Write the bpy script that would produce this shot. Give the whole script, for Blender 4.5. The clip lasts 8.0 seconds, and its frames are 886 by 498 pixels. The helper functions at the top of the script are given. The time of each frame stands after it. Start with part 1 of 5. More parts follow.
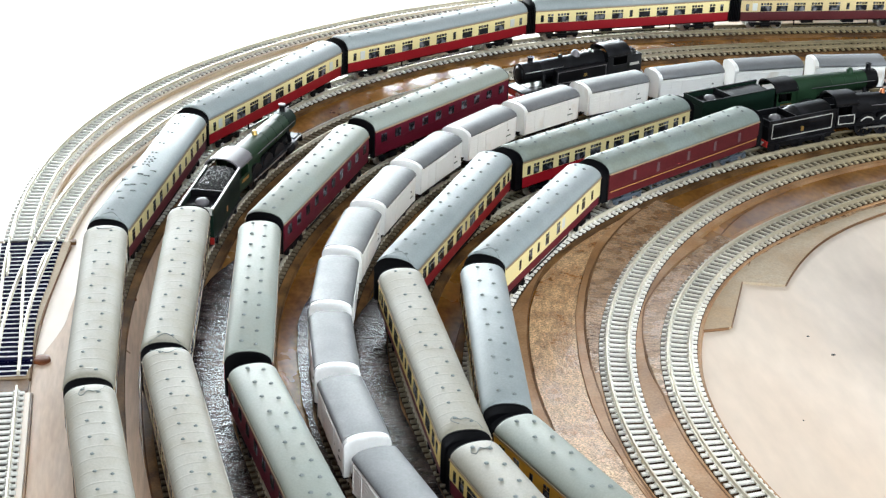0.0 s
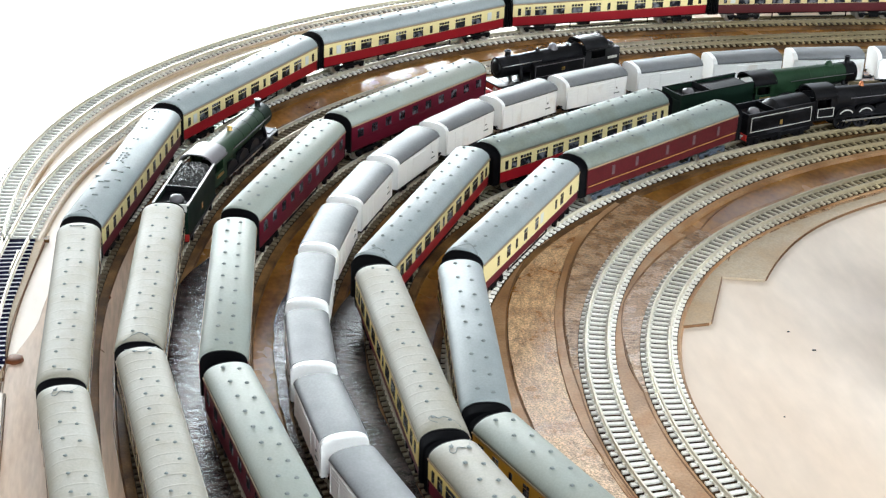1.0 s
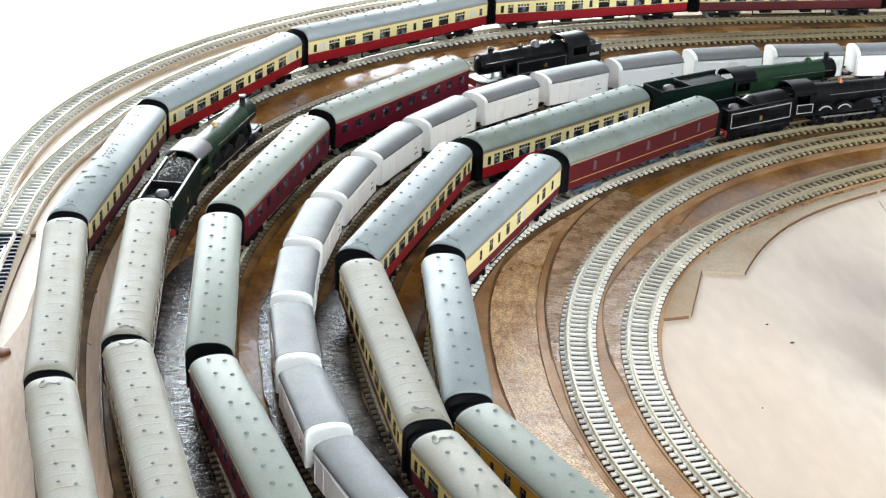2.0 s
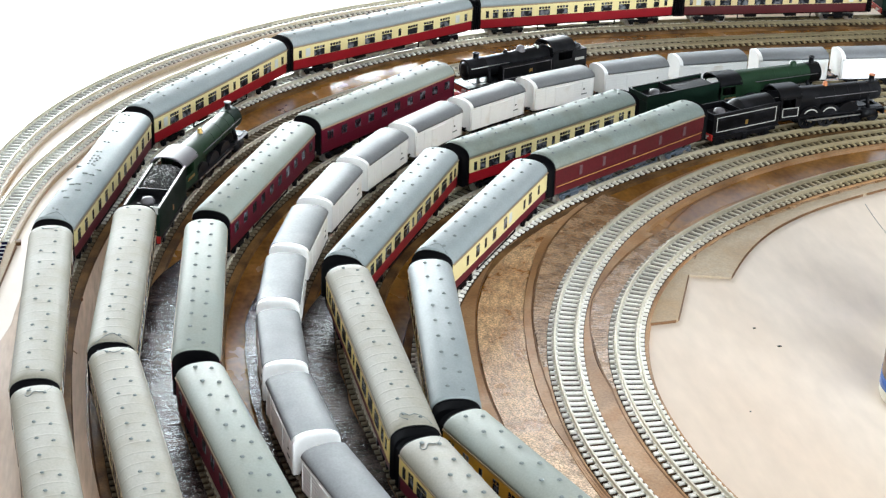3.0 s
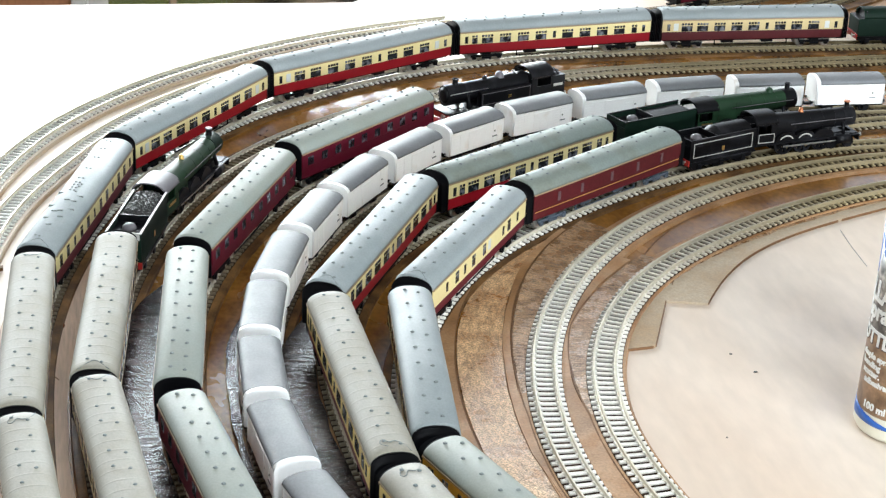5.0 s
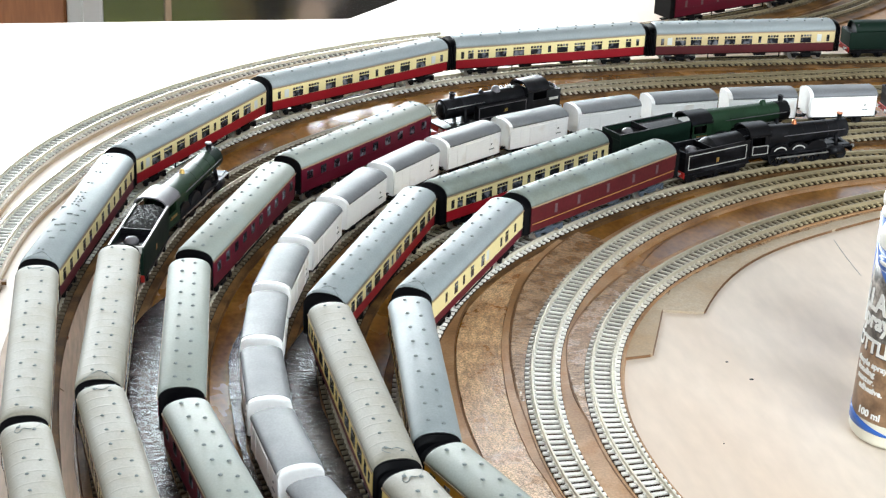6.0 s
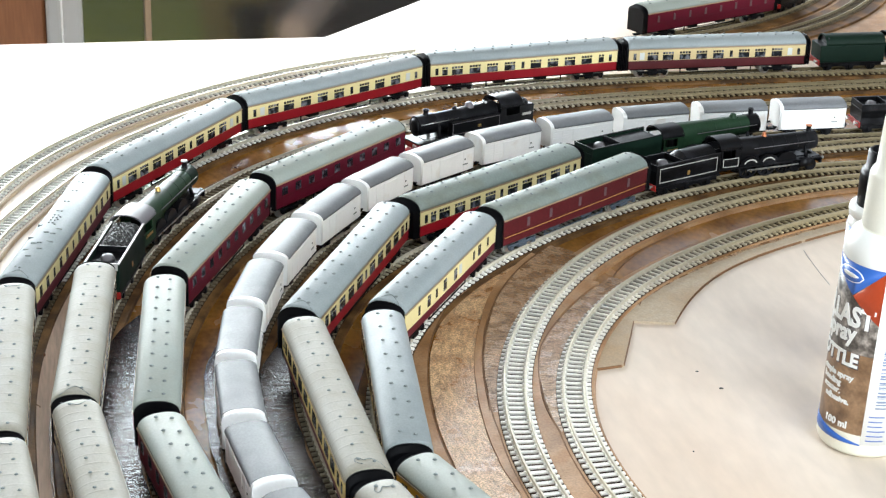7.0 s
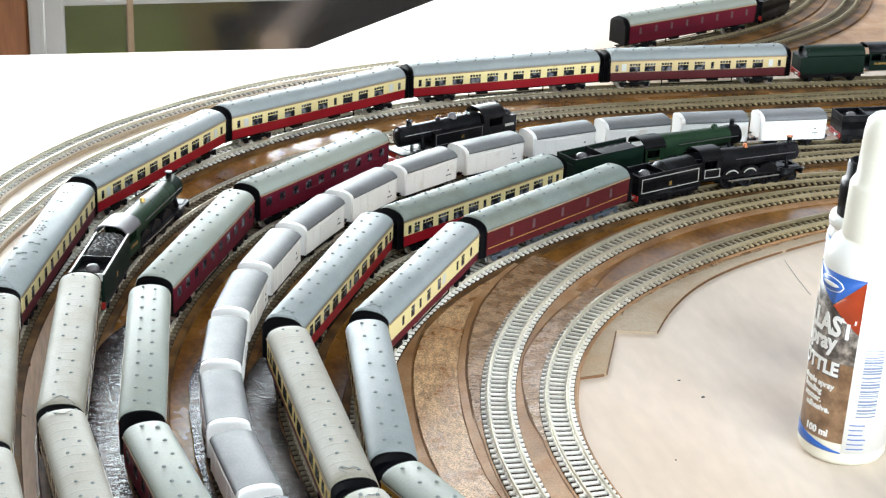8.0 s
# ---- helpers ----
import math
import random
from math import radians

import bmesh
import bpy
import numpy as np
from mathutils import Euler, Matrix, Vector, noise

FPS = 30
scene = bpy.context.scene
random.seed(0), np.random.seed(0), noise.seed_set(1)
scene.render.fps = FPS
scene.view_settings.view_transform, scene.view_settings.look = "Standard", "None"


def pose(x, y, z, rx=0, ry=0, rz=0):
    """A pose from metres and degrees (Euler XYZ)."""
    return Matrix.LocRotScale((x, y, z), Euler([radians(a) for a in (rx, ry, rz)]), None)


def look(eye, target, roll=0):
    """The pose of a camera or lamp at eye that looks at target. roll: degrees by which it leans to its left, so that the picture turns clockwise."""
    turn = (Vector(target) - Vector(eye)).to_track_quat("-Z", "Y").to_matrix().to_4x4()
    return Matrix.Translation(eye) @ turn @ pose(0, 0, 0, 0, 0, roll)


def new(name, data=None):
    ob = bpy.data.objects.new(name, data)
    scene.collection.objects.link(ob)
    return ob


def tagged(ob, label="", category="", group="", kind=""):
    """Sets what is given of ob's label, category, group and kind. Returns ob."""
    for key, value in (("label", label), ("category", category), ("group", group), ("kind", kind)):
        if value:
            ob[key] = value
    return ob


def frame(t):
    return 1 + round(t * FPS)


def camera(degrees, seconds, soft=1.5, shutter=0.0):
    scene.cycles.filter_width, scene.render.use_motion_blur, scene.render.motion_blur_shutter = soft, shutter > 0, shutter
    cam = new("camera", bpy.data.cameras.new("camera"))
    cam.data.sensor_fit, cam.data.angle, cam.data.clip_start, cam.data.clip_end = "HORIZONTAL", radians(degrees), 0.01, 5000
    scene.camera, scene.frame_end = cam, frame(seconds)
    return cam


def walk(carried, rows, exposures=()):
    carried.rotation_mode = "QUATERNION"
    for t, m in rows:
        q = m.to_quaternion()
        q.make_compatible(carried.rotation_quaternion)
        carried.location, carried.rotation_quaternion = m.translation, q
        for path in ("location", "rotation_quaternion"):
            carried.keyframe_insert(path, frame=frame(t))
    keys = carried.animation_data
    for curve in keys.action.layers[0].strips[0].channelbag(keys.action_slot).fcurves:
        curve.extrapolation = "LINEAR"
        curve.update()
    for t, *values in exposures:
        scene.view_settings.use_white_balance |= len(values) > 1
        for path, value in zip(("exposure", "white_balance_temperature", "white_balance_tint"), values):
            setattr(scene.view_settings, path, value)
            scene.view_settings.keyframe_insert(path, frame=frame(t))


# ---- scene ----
cam = camera(28.0, 8.0, soft=1.29)
PATH = [
    (0, (-0.0026, -0.005, 0.3468), (0.29, 1.7918, -0.4813), 1.98),
    (0.5, (-0.0025, 0.0011, 0.3447), (0.3027, 1.7958, -0.4834), 2.13),
    (1, (-0.0013, 0.0022, 0.3451), (0.3156, 1.7918, -0.4896), 2.07),
    (1.5, (-0.0025, -0.0007, 0.3458), (0.3234, 1.786, -0.4918), 2.42),
    (2, (-0.002, -0.0067, 0.3471), (0.3316, 1.7795, -0.4885), 2.25),
    (3.5, (-0.0021, -0.0034, 0.3464), (0.354, 1.7821, -0.4814), 2.16),
    (4, (-0.002, -0.0013, 0.348), (0.3613, 1.7827, -0.4798), 2.25),
    (4.5, (-0.0019, -0.0044, 0.3516), (0.369, 1.7815, -0.4689), 2.41),
    (6, (-0.0077, -0.0196, 0.3538), (0.3736, 1.7772, -0.4374), 2.16),
    (6.5, (-0.0049, -0.0225, 0.3547), (0.3841, 1.7767, -0.4272), 1.84),
    (7, (-0.0037, -0.03, 0.3559), (0.3943, 1.7715, -0.4161), 1.74),
    (7.5, (-0.0025, -0.033, 0.3552), (0.4052, 1.7694, -0.4097), 1.60),
    (8, (-0.0055, -0.0344, 0.3572), (0.4131, 1.7678, -0.4025), 1.95),
]
walk(cam, [(t, look(eye, target, roll)) for t, eye, target, roll in PATH])

# ---------------------------------------------------------------- light and room openings
world = bpy.data.worlds.new("world")
scene.world = world
world.use_nodes = True
sky = world.node_tree.nodes.new("ShaderNodeTexSky")
sky.sky_type, sky.sun_disc = "NISHITA", False
sky.sun_elevation, sky.sun_rotation = radians(38), radians(-30)
world.node_tree.links.new(sky.outputs[0], world.node_tree.nodes["Background"].inputs[0])
world.node_tree.nodes["Background"].inputs[1].default_value = 0.12
scene.view_settings.exposure = 0.08


def area_lamp(name, place, target, wide, high, watts, colour):
    lamp = bpy.data.lights.new(name, "AREA")
    lamp.shape, lamp.size, lamp.size_y, lamp.energy, lamp.color = "RECTANGLE", wide, high, watts, colour
    ob = new(name, lamp)
    ob.matrix_world = look(place, target)
    return ob


area_lamp("garden_window_daylight", (-0.15, 2.48, 0.42), (-0.05, 0.9, 0.0), 1.6, 0.56, 84, (0.88, 0.96, 1.0))
# no such windows seen; these four lamps are added to brighten the layout
area_lamp("second_window_daylight", (1.42, 2.48, 0.62), (0.4, 0.8, 0.0), 1.1, 0.84, 4, (0.93, 0.97, 1.0))
area_lamp("side_window_daylight", (2.95, 0.1, 0.78), (0.3, 0.7, 0.0), 1.7, 1.0, 4.5, (1.0, 0.94, 0.86))
area_lamp("rear_window_daylight", (0.90, -4.95, 0.52), (0.2, 0.6, 0.0), 3.4, 0.9, 300, (0.87, 0.95, 1.0))
area_lamp("roof_window_daylight", (0.62, -0.75, 1.58), (0.25, 0.75, 0.0), 1.3, 1.0, 38, (0.83, 0.935, 1.0))

# ---------------------------------------------------------------- materials


def surface(name, colour, rough=0.6, metal=0.0, vary=0.15, fine=900.0, coarse=90.0, bump=0.15, reach=0.0002,
            coat=0.0, gloss=0.5, second=None, spread=(0.42, 0.62), by_object=0.0, stretch=(1, 1, 1), detail=(4, 3), shift=False, stain=None, eastward=None):
    """Colour that varies at a coarse and a fine scale, with fine relief. second: a second colour laid in patches;
    shift: another piece of the pattern for each object; stain: (colour, scale, from, to) of a further, broad
    discolouring;
    eastward: (colour, x, x) of the dimmer, warmer light there, painted into the base colour."""
    m = bpy.data.materials.new(name)
    m.use_nodes = True
    nt = m.node_tree
    b = nt.nodes["Principled BSDF"]
    link = nt.links.new
    co = nt.nodes.new("ShaderNodeTexCoord")
    mp = nt.nodes.new("ShaderNodeMapping")
    mp.inputs["Scale"].default_value = stretch
    link(co.outputs["Object"], mp.inputs[0])
    if shift:
        own = nt.nodes.new("ShaderNodeObjectInfo")
        link(own.outputs["Random"], mp.inputs["Location"])

    def grain(scale, detail):
        n = nt.nodes.new("ShaderNodeTexNoise")
        n.inputs["Scale"].default_value, n.inputs["Detail"].default_value = scale, detail
        link(mp.outputs[0], n.inputs["Vector"])
        return n
    big, small = grain(coarse, detail[0]), grain(fine, detail[1])
    add = nt.nodes.new("ShaderNodeMath")
    add.operation = "ADD"
    link(big.outputs[0], add.inputs[0]), link(small.outputs[0], add.inputs[1])
    ramp = nt.nodes.new("ShaderNodeMapRange")
    ramp.inputs["From Min"].default_value, ramp.inputs["From Max"].default_value = 0.6, 1.4
    ramp.inputs["To Min"].default_value, ramp.inputs["To Max"].default_value = 1 - vary, 1 + vary
    link(add.outputs[0], ramp.inputs[0])
    tone = nt.nodes.new("ShaderNodeMix")
    tone.data_type, tone.blend_type = "RGBA", "MULTIPLY"
    tone.inputs[0].default_value = 1.0
    base = (*colour, 1)
    tone.inputs[6].default_value = base
    if second:
        patch = nt.nodes.new("ShaderNodeMix")
        patch.data_type = "RGBA"
        patch.inputs[6].default_value, patch.inputs[7].default_value = base, (*second, 1)
        pr = nt.nodes.new("ShaderNodeMapRange")
        pr.inputs["From Min"].default_value, pr.inputs["From Max"].default_value = spread
        link(big.outputs[0], pr.inputs[0]), link(pr.outputs[0], patch.inputs[0])
        link(patch.outputs[2], tone.inputs[6])
    # dim, warm light of the eastern side goes into the base colour
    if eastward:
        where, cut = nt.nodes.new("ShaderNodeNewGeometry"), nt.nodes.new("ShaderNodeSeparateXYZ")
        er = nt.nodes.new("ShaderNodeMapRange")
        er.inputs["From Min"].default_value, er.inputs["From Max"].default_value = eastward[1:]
        dimmed = nt.nodes.new("ShaderNodeMix")
        dimmed.data_type = "RGBA"
        dimmed.inputs[6].default_value, dimmed.inputs[7].default_value = base, (*eastward[0], 1)
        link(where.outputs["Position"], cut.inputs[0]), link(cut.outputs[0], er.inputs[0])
        link(er.outputs[0], dimmed.inputs[0]), link(dimmed.outputs[2], tone.inputs[6])
    if stain:
        broad = grain(stain[1], 3)
        sr = nt.nodes.new("ShaderNodeMapRange")
        sr.inputs["From Min"].default_value, sr.inputs["From Max"].default_value = stain[2:]
        over = nt.nodes.new("ShaderNodeMix")
        over.data_type = "RGBA"
        over.inputs[6].default_value, over.inputs[7].default_value = base, (*stain[0], 1)
        if second:
            link(patch.outputs[2], over.inputs[6])
        link(broad.outputs[0], sr.inputs[0]), link(sr.outputs[0], over.inputs[0]), link(over.outputs[2], tone.inputs[6])
    last = ramp.outputs[0]
    if by_object:
        info = nt.nodes.new("ShaderNodeObjectInfo")
        r2 = nt.nodes.new("ShaderNodeMapRange")
        r2.inputs["To Min"].default_value, r2.inputs["To Max"].default_value = 1 - by_object, 1 + by_object
        link(info.outputs["Random"], r2.inputs[0])
        mul = nt.nodes.new("ShaderNodeMath")
        mul.operation = "MULTIPLY"
        link(last, mul.inputs[0]), link(r2.outputs[0], mul.inputs[1])
        last = mul.outputs[0]
    link(last, tone.inputs[7])
    link(tone.outputs[2], b.inputs["Base Color"])
    rr = nt.nodes.new("ShaderNodeMapRange")
    rr.inputs["To Min"].default_value, rr.inputs["To Max"].default_value = max(0.02, rough - 0.12), min(1, rough + 0.12)
    link(big.outputs[0], rr.inputs[0]), link(rr.outputs[0], b.inputs["Roughness"])
    b.inputs["Metallic"].default_value = metal
    b.inputs["Specular IOR Level"].default_value = gloss
    b.inputs["Coat Weight"].default_value = coat
    b.inputs["Coat Roughness"].default_value = 0.15
    if bump:
        bp = nt.nodes.new("ShaderNodeBump")
        bp.inputs["Strength"].default_value, bp.inputs["Distance"].default_value = bump, reach
        link(add.outputs[0], bp.inputs["Height"]), link(bp.outputs[0], b.inputs["Normal"])
    return m


CX, CY = 0.38, 0.61


def raked(name, dark, light, across=300.0, along=28.0, blotch=45.0, spread=(0.42, 0.60), lines=0.4, rough=(0.3, 0.6), bump=0.4, reach=0.0003, gloss=0.5, grit=0.3, southward=None):
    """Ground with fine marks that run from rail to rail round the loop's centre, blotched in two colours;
    the last argument: (colour, y, y, share) of a paler colour blended in towards the south."""
    m = bpy.data.materials.new(name)
    m.use_nodes = True
    nt = m.node_tree
    b = nt.nodes["Principled BSDF"]
    link = nt.links.new

    def node(kind, **values):
        n = nt.nodes.new("ShaderNode" + kind)
        for key, value in values.items():
            n.inputs[key.replace("_", " ")].default_value = value
        return n

    def math_node(kind, a, c=None):
        n = nt.nodes.new("ShaderNodeMath")
        n.operation = kind
        for i, v in enumerate((a, c)):
            if v is None:
                continue
            if isinstance(v, (int, float)):
                n.inputs[i].default_value = v
            else:
                link(v, n.inputs[i])
        return n.outputs[0]
    co = node("TexCoord")
    sep = node("SeparateXYZ")
    link(co.outputs["Object"], sep.inputs[0])
    dx, dy = math_node("SUBTRACT", CX, sep.outputs[0]), math_node("SUBTRACT", sep.outputs[1], CY)
    turn = math_node("MULTIPLY", math_node("ARCTAN2", dy, dx), 0.33 * across)
    away = math_node("MULTIPLY", math_node("SQRT", math_node("ADD", math_node("MULTIPLY", dx, dx), math_node("MULTIPLY", dy, dy))), along)
    rolled = node("CombineXYZ")
    link(turn, rolled.inputs[0]), link(away, rolled.inputs[1])
    mark = node("TexNoise", Scale=1.0, Detail=2.0, Roughness=0.6)
    link(rolled.outputs[0], mark.inputs["Vector"])
    big, small = node("TexNoise", Scale=blotch, Detail=4.0, Roughness=0.62), node("TexNoise", Scale=1300.0, Detail=2.0)
    link(co.outputs["Object"], big.inputs["Vector"]), link(co.outputs["Object"], small.inputs["Vector"])
    pr = node("MapRange", From_Min=spread[0], From_Max=spread[1])
    link(big.outputs[0], pr.inputs[0])
    patch = nt.nodes.new("ShaderNodeMix")
    patch.data_type = "RGBA"
    patch.inputs[6].default_value, patch.inputs[7].default_value = (*dark, 1), (*light, 1)
    link(pr.outputs[0], patch.inputs[0])
    # paler colour blended in towards the south
    if southward:
        southing = node("MapRange", From_Min=southward[1], From_Max=southward[2], To_Max=southward[3])
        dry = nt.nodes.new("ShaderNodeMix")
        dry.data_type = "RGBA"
        dry.inputs[7].default_value = (*southward[0], 1)
        link(math_node("ADD", sep.outputs[1], math_node("MULTIPLY", big.outputs[0], 0.06)), southing.inputs[0])
        link(southing.outputs[0], dry.inputs[0]), link(patch.outputs[2], dry.inputs[6])
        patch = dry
    lr = node("MapRange", From_Min=0.34, From_Max=0.56, To_Min=1 - lines, To_Max=1 + lines * 0.25)
    link(mark.outputs[0], lr.inputs[0])
    gr = node("MapRange", From_Min=0.3, From_Max=0.7, To_Min=1 - grit, To_Max=1 + grit)
    link(small.outputs[0], gr.inputs[0])
    tone = nt.nodes.new("ShaderNodeMix")
    tone.data_type, tone.blend_type = "RGBA", "MULTIPLY"
    tone.inputs[0].default_value = 1.0
    link(patch.outputs[2], tone.inputs[6]), link(math_node("MULTIPLY", lr.outputs[0], gr.outputs[0]), tone.inputs[7])
    link(tone.outputs[2], b.inputs["Base Color"])
    rr = node("MapRange", From_Min=0.36, From_Max=0.62, To_Min=rough[0], To_Max=rough[1])
    link(big.outputs[0], rr.inputs[0]), link(rr.outputs[0], b.inputs["Roughness"])
    b.inputs["Specular IOR Level"].default_value = gloss
    bp = node("Bump", Strength=bump, Distance=reach)
    link(math_node("ADD", mark.outputs[0], math_node("MULTIPLY", small.outputs[0], 0.5)), bp.inputs["Height"])
    link(bp.outputs[0], b.inputs["Normal"])
    return m


M = dict(
    # unseen ceiling, kept grey to hold back bounced light
    unseen_ceiling=surface("greyed_ceiling_paint", (0.38, 0.365, 0.34), 0.8, vary=0.05, fine=60, coarse=3, bump=0.1),
    ply=surface("birch_plywood", (0.69, 0.585, 0.49), 0.55, vary=0.10, fine=160, coarse=9, bump=0.06, second=(0.62, 0.49, 0.385), spread=(0.48, 0.72), stretch=(1, 0.3, 1), gloss=0.3, stain=((0.53, 0.395, 0.29), 5.0, 0.52, 0.74)),
    ply_grey=surface("weathered_plywood", (0.66, 0.47, 0.34), 0.65, vary=0.3, fine=400, coarse=50, bump=0.25, second=(0.52, 0.35, 0.24), stretch=(2.0, 0.15, 1), gloss=0.3),
    ply_pink=surface("pinkish_plywood", (0.56, 0.405, 0.30), 0.6, vary=0.2, fine=300, coarse=30, bump=0.15, second=(0.48, 0.33, 0.23), stretch=(2.0, 0.3, 1), gloss=0.25),
    stain=surface("brown_stained_board", (0.20, 0.080, 0.014), 0.25, vary=0.45, fine=420, coarse=30, bump=0.18, second=(0.29, 0.132, 0.028), stretch=(1, 0.6, 1), gloss=0.55),
    cork=surface("cork_underlay", (0.085, 0.039, 0.012), 0.58, vary=0.4, fine=1300, coarse=60, bump=0.4, second=(0.185, 0.092, 0.031), gloss=0.2),
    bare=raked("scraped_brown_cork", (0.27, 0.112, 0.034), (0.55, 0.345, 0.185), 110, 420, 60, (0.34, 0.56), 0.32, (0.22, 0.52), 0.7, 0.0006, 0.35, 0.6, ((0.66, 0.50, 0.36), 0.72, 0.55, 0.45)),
    tan=surface("tan_cork_shoulder", (0.45, 0.265, 0.138), 0.5, vary=0.35, fine=900, coarse=90, bump=0.4, second=(0.32, 0.165, 0.072), gloss=0.35, stain=((0.22, 0.105, 0.038), 18.0, 0.46, 0.66)),
    cork_edge=surface("dark_cut_cork", (0.16, 0.080, 0.036), 0.7, vary=0.3, fine=900, coarse=120, bump=0.3, gloss=0.2),
    # bed colour darkened to paint the shade between sleepers
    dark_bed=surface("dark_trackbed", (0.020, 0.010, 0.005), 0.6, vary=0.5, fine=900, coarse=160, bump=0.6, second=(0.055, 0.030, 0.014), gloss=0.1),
    cork_raw=surface("raw_cork_sheet", (0.47, 0.375, 0.27), 0.8, vary=0.22, fine=1100, coarse=300, bump=0.5, second=(0.40, 0.31, 0.215), stain=((0.36, 0.23, 0.12), 11.0, 0.50, 0.72)),
    glue=raked("wet_glue_with_grit", (0.022, 0.014, 0.013), (0.055, 0.040, 0.035), 430, 160, 70, (0.42, 0.62), 0.5, (0.04, 0.11), 1.0, 0.0004, 0.36, 0.4),
    glazed=raked("half_dry_glue_on_cork", (0.235, 0.118, 0.048), (0.40, 0.245, 0.135), 380, 200, 90, (0.42, 0.62), 0.45, (0.14, 0.42), 1.0, 0.0009, 0.3, 0.5, ((0.56, 0.41, 0.30), 0.80, 0.64, 0.5)),
    ply_lilac=surface("lilac_grey_card", (0.82, 0.80, 0.83), 0.6, vary=0.12, fine=500, coarse=60, bump=0.1, gloss=0.3),
    resin=surface("red_brown_filler", (0.15, 0.045, 0.014), 0.6, vary=0.35, fine=600, coarse=200, bump=0.2, gloss=0.2),
    # greyer bed with the sleepers' shade painted in
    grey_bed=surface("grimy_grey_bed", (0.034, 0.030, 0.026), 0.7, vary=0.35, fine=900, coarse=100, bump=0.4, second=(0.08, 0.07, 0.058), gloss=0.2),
    # eastward tone paints in the dimmer, warmer light over there
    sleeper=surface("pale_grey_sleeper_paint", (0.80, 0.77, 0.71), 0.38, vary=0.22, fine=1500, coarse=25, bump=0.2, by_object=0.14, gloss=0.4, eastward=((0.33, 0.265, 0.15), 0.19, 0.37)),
    sleeper_grey=surface("grey_sleeper_paint", (0.64, 0.625, 0.585), 0.6, vary=0.22, fine=1500, coarse=25, bump=0.2, by_object=0.14, gloss=0.3),
    sleeper_drab=surface("brown_grey_sleeper", (0.145, 0.112, 0.074), 0.65, vary=0.3, fine=1500, coarse=30, bump=0.2, by_object=0.25, gloss=0.25),
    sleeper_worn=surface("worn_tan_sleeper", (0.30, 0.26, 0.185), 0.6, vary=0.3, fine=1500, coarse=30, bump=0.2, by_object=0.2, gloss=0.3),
    sleeper_black=surface("black_turnout_sleeper", (0.003, 0.003, 0.018), 0.8, vary=0.2, fine=900, coarse=90, bump=0.1, by_object=0.1, gloss=0.01),
    # rails take the same painted-in eastern light tone
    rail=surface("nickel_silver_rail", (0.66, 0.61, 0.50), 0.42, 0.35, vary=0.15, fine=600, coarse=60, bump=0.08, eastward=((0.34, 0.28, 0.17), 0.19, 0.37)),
    cream=surface("cream_coach_paint", (0.80, 0.68, 0.34), 0.4, vary=0.05, fine=900, coarse=60, bump=0.03, by_object=0.03),
    crimson=surface("crimson_coach_paint", (0.30, 0.008, 0.016), 0.36, vary=0.1, fine=900, coarse=60, bump=0.03, by_object=0.06, gloss=0.35),
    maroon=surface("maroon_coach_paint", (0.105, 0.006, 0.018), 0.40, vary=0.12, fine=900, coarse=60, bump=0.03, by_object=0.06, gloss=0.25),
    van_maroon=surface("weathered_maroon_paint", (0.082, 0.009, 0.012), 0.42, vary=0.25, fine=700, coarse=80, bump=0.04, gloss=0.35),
    van_glass=surface("maroon_tinted_glass", (0.115, 0.065, 0.07), 0.3, vary=0.3, fine=700, coarse=240, bump=0.05, gloss=0.4),
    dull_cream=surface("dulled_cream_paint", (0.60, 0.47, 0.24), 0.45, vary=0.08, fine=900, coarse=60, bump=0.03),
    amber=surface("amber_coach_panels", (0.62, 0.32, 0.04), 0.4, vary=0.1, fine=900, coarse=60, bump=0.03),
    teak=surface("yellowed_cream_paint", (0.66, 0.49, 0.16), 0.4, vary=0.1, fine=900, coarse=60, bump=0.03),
    roof_stone=surface("stone_grey_roof_paint", (0.312, 0.296, 0.254), 0.6, vary=0.14, fine=1200, coarse=40, bump=0.06, second=(0.262, 0.242, 0.196), by_object=0.04, gloss=0.3),
    roof_blue=surface("blue_grey_roof_paint", (0.285, 0.315, 0.32), 0.58, vary=0.14, fine=1200, coarse=50, bump=0.05, second=(0.235, 0.265, 0.27), by_object=0.04, gloss=0.24),
    roof_olive=surface("olive_stained_roof_paint", (0.195, 0.228, 0.212), 0.58, vary=0.16, fine=900, coarse=45, bump=0.05, second=(0.155, 0.170, 0.142), spread=(0.45, 0.65), by_object=0.03, gloss=0.24),
    roof_green=surface("pale_green_grey_roof_paint", (0.272, 0.290, 0.256), 0.60, vary=0.12, fine=1200, coarse=50, bump=0.05, second=(0.262, 0.288, 0.262), by_object=0.03, gloss=0.22),
    wagon_grey=surface("wagon_roof_grey", (0.195, 0.20, 0.21), 0.52, vary=0.16, fine=1100, coarse=60, bump=0.02, second=(0.16, 0.165, 0.175), by_object=0.10, gloss=0.26, shift=True),
    wagon_white=surface("white_wagon_planks", (0.93, 0.925, 0.91), 0.35, vary=0.04, fine=900, coarse=60, bump=0.05, second=(0.62, 0.52, 0.42), spread=(0.60, 0.84), shift=True),
    black=surface("satin_black_plastic", (0.003, 0.003, 0.004), 0.45, vary=0.3, fine=900, coarse=90, bump=0.08, gloss=0.15),
    engine_black=surface("engine_black_paint", (0.005, 0.005, 0.006), 0.36, vary=0.3, fine=900, coarse=70, bump=0.06, gloss=0.15, second=(0.020, 0.020, 0.023), spread=(0.50, 0.70), shift=True),
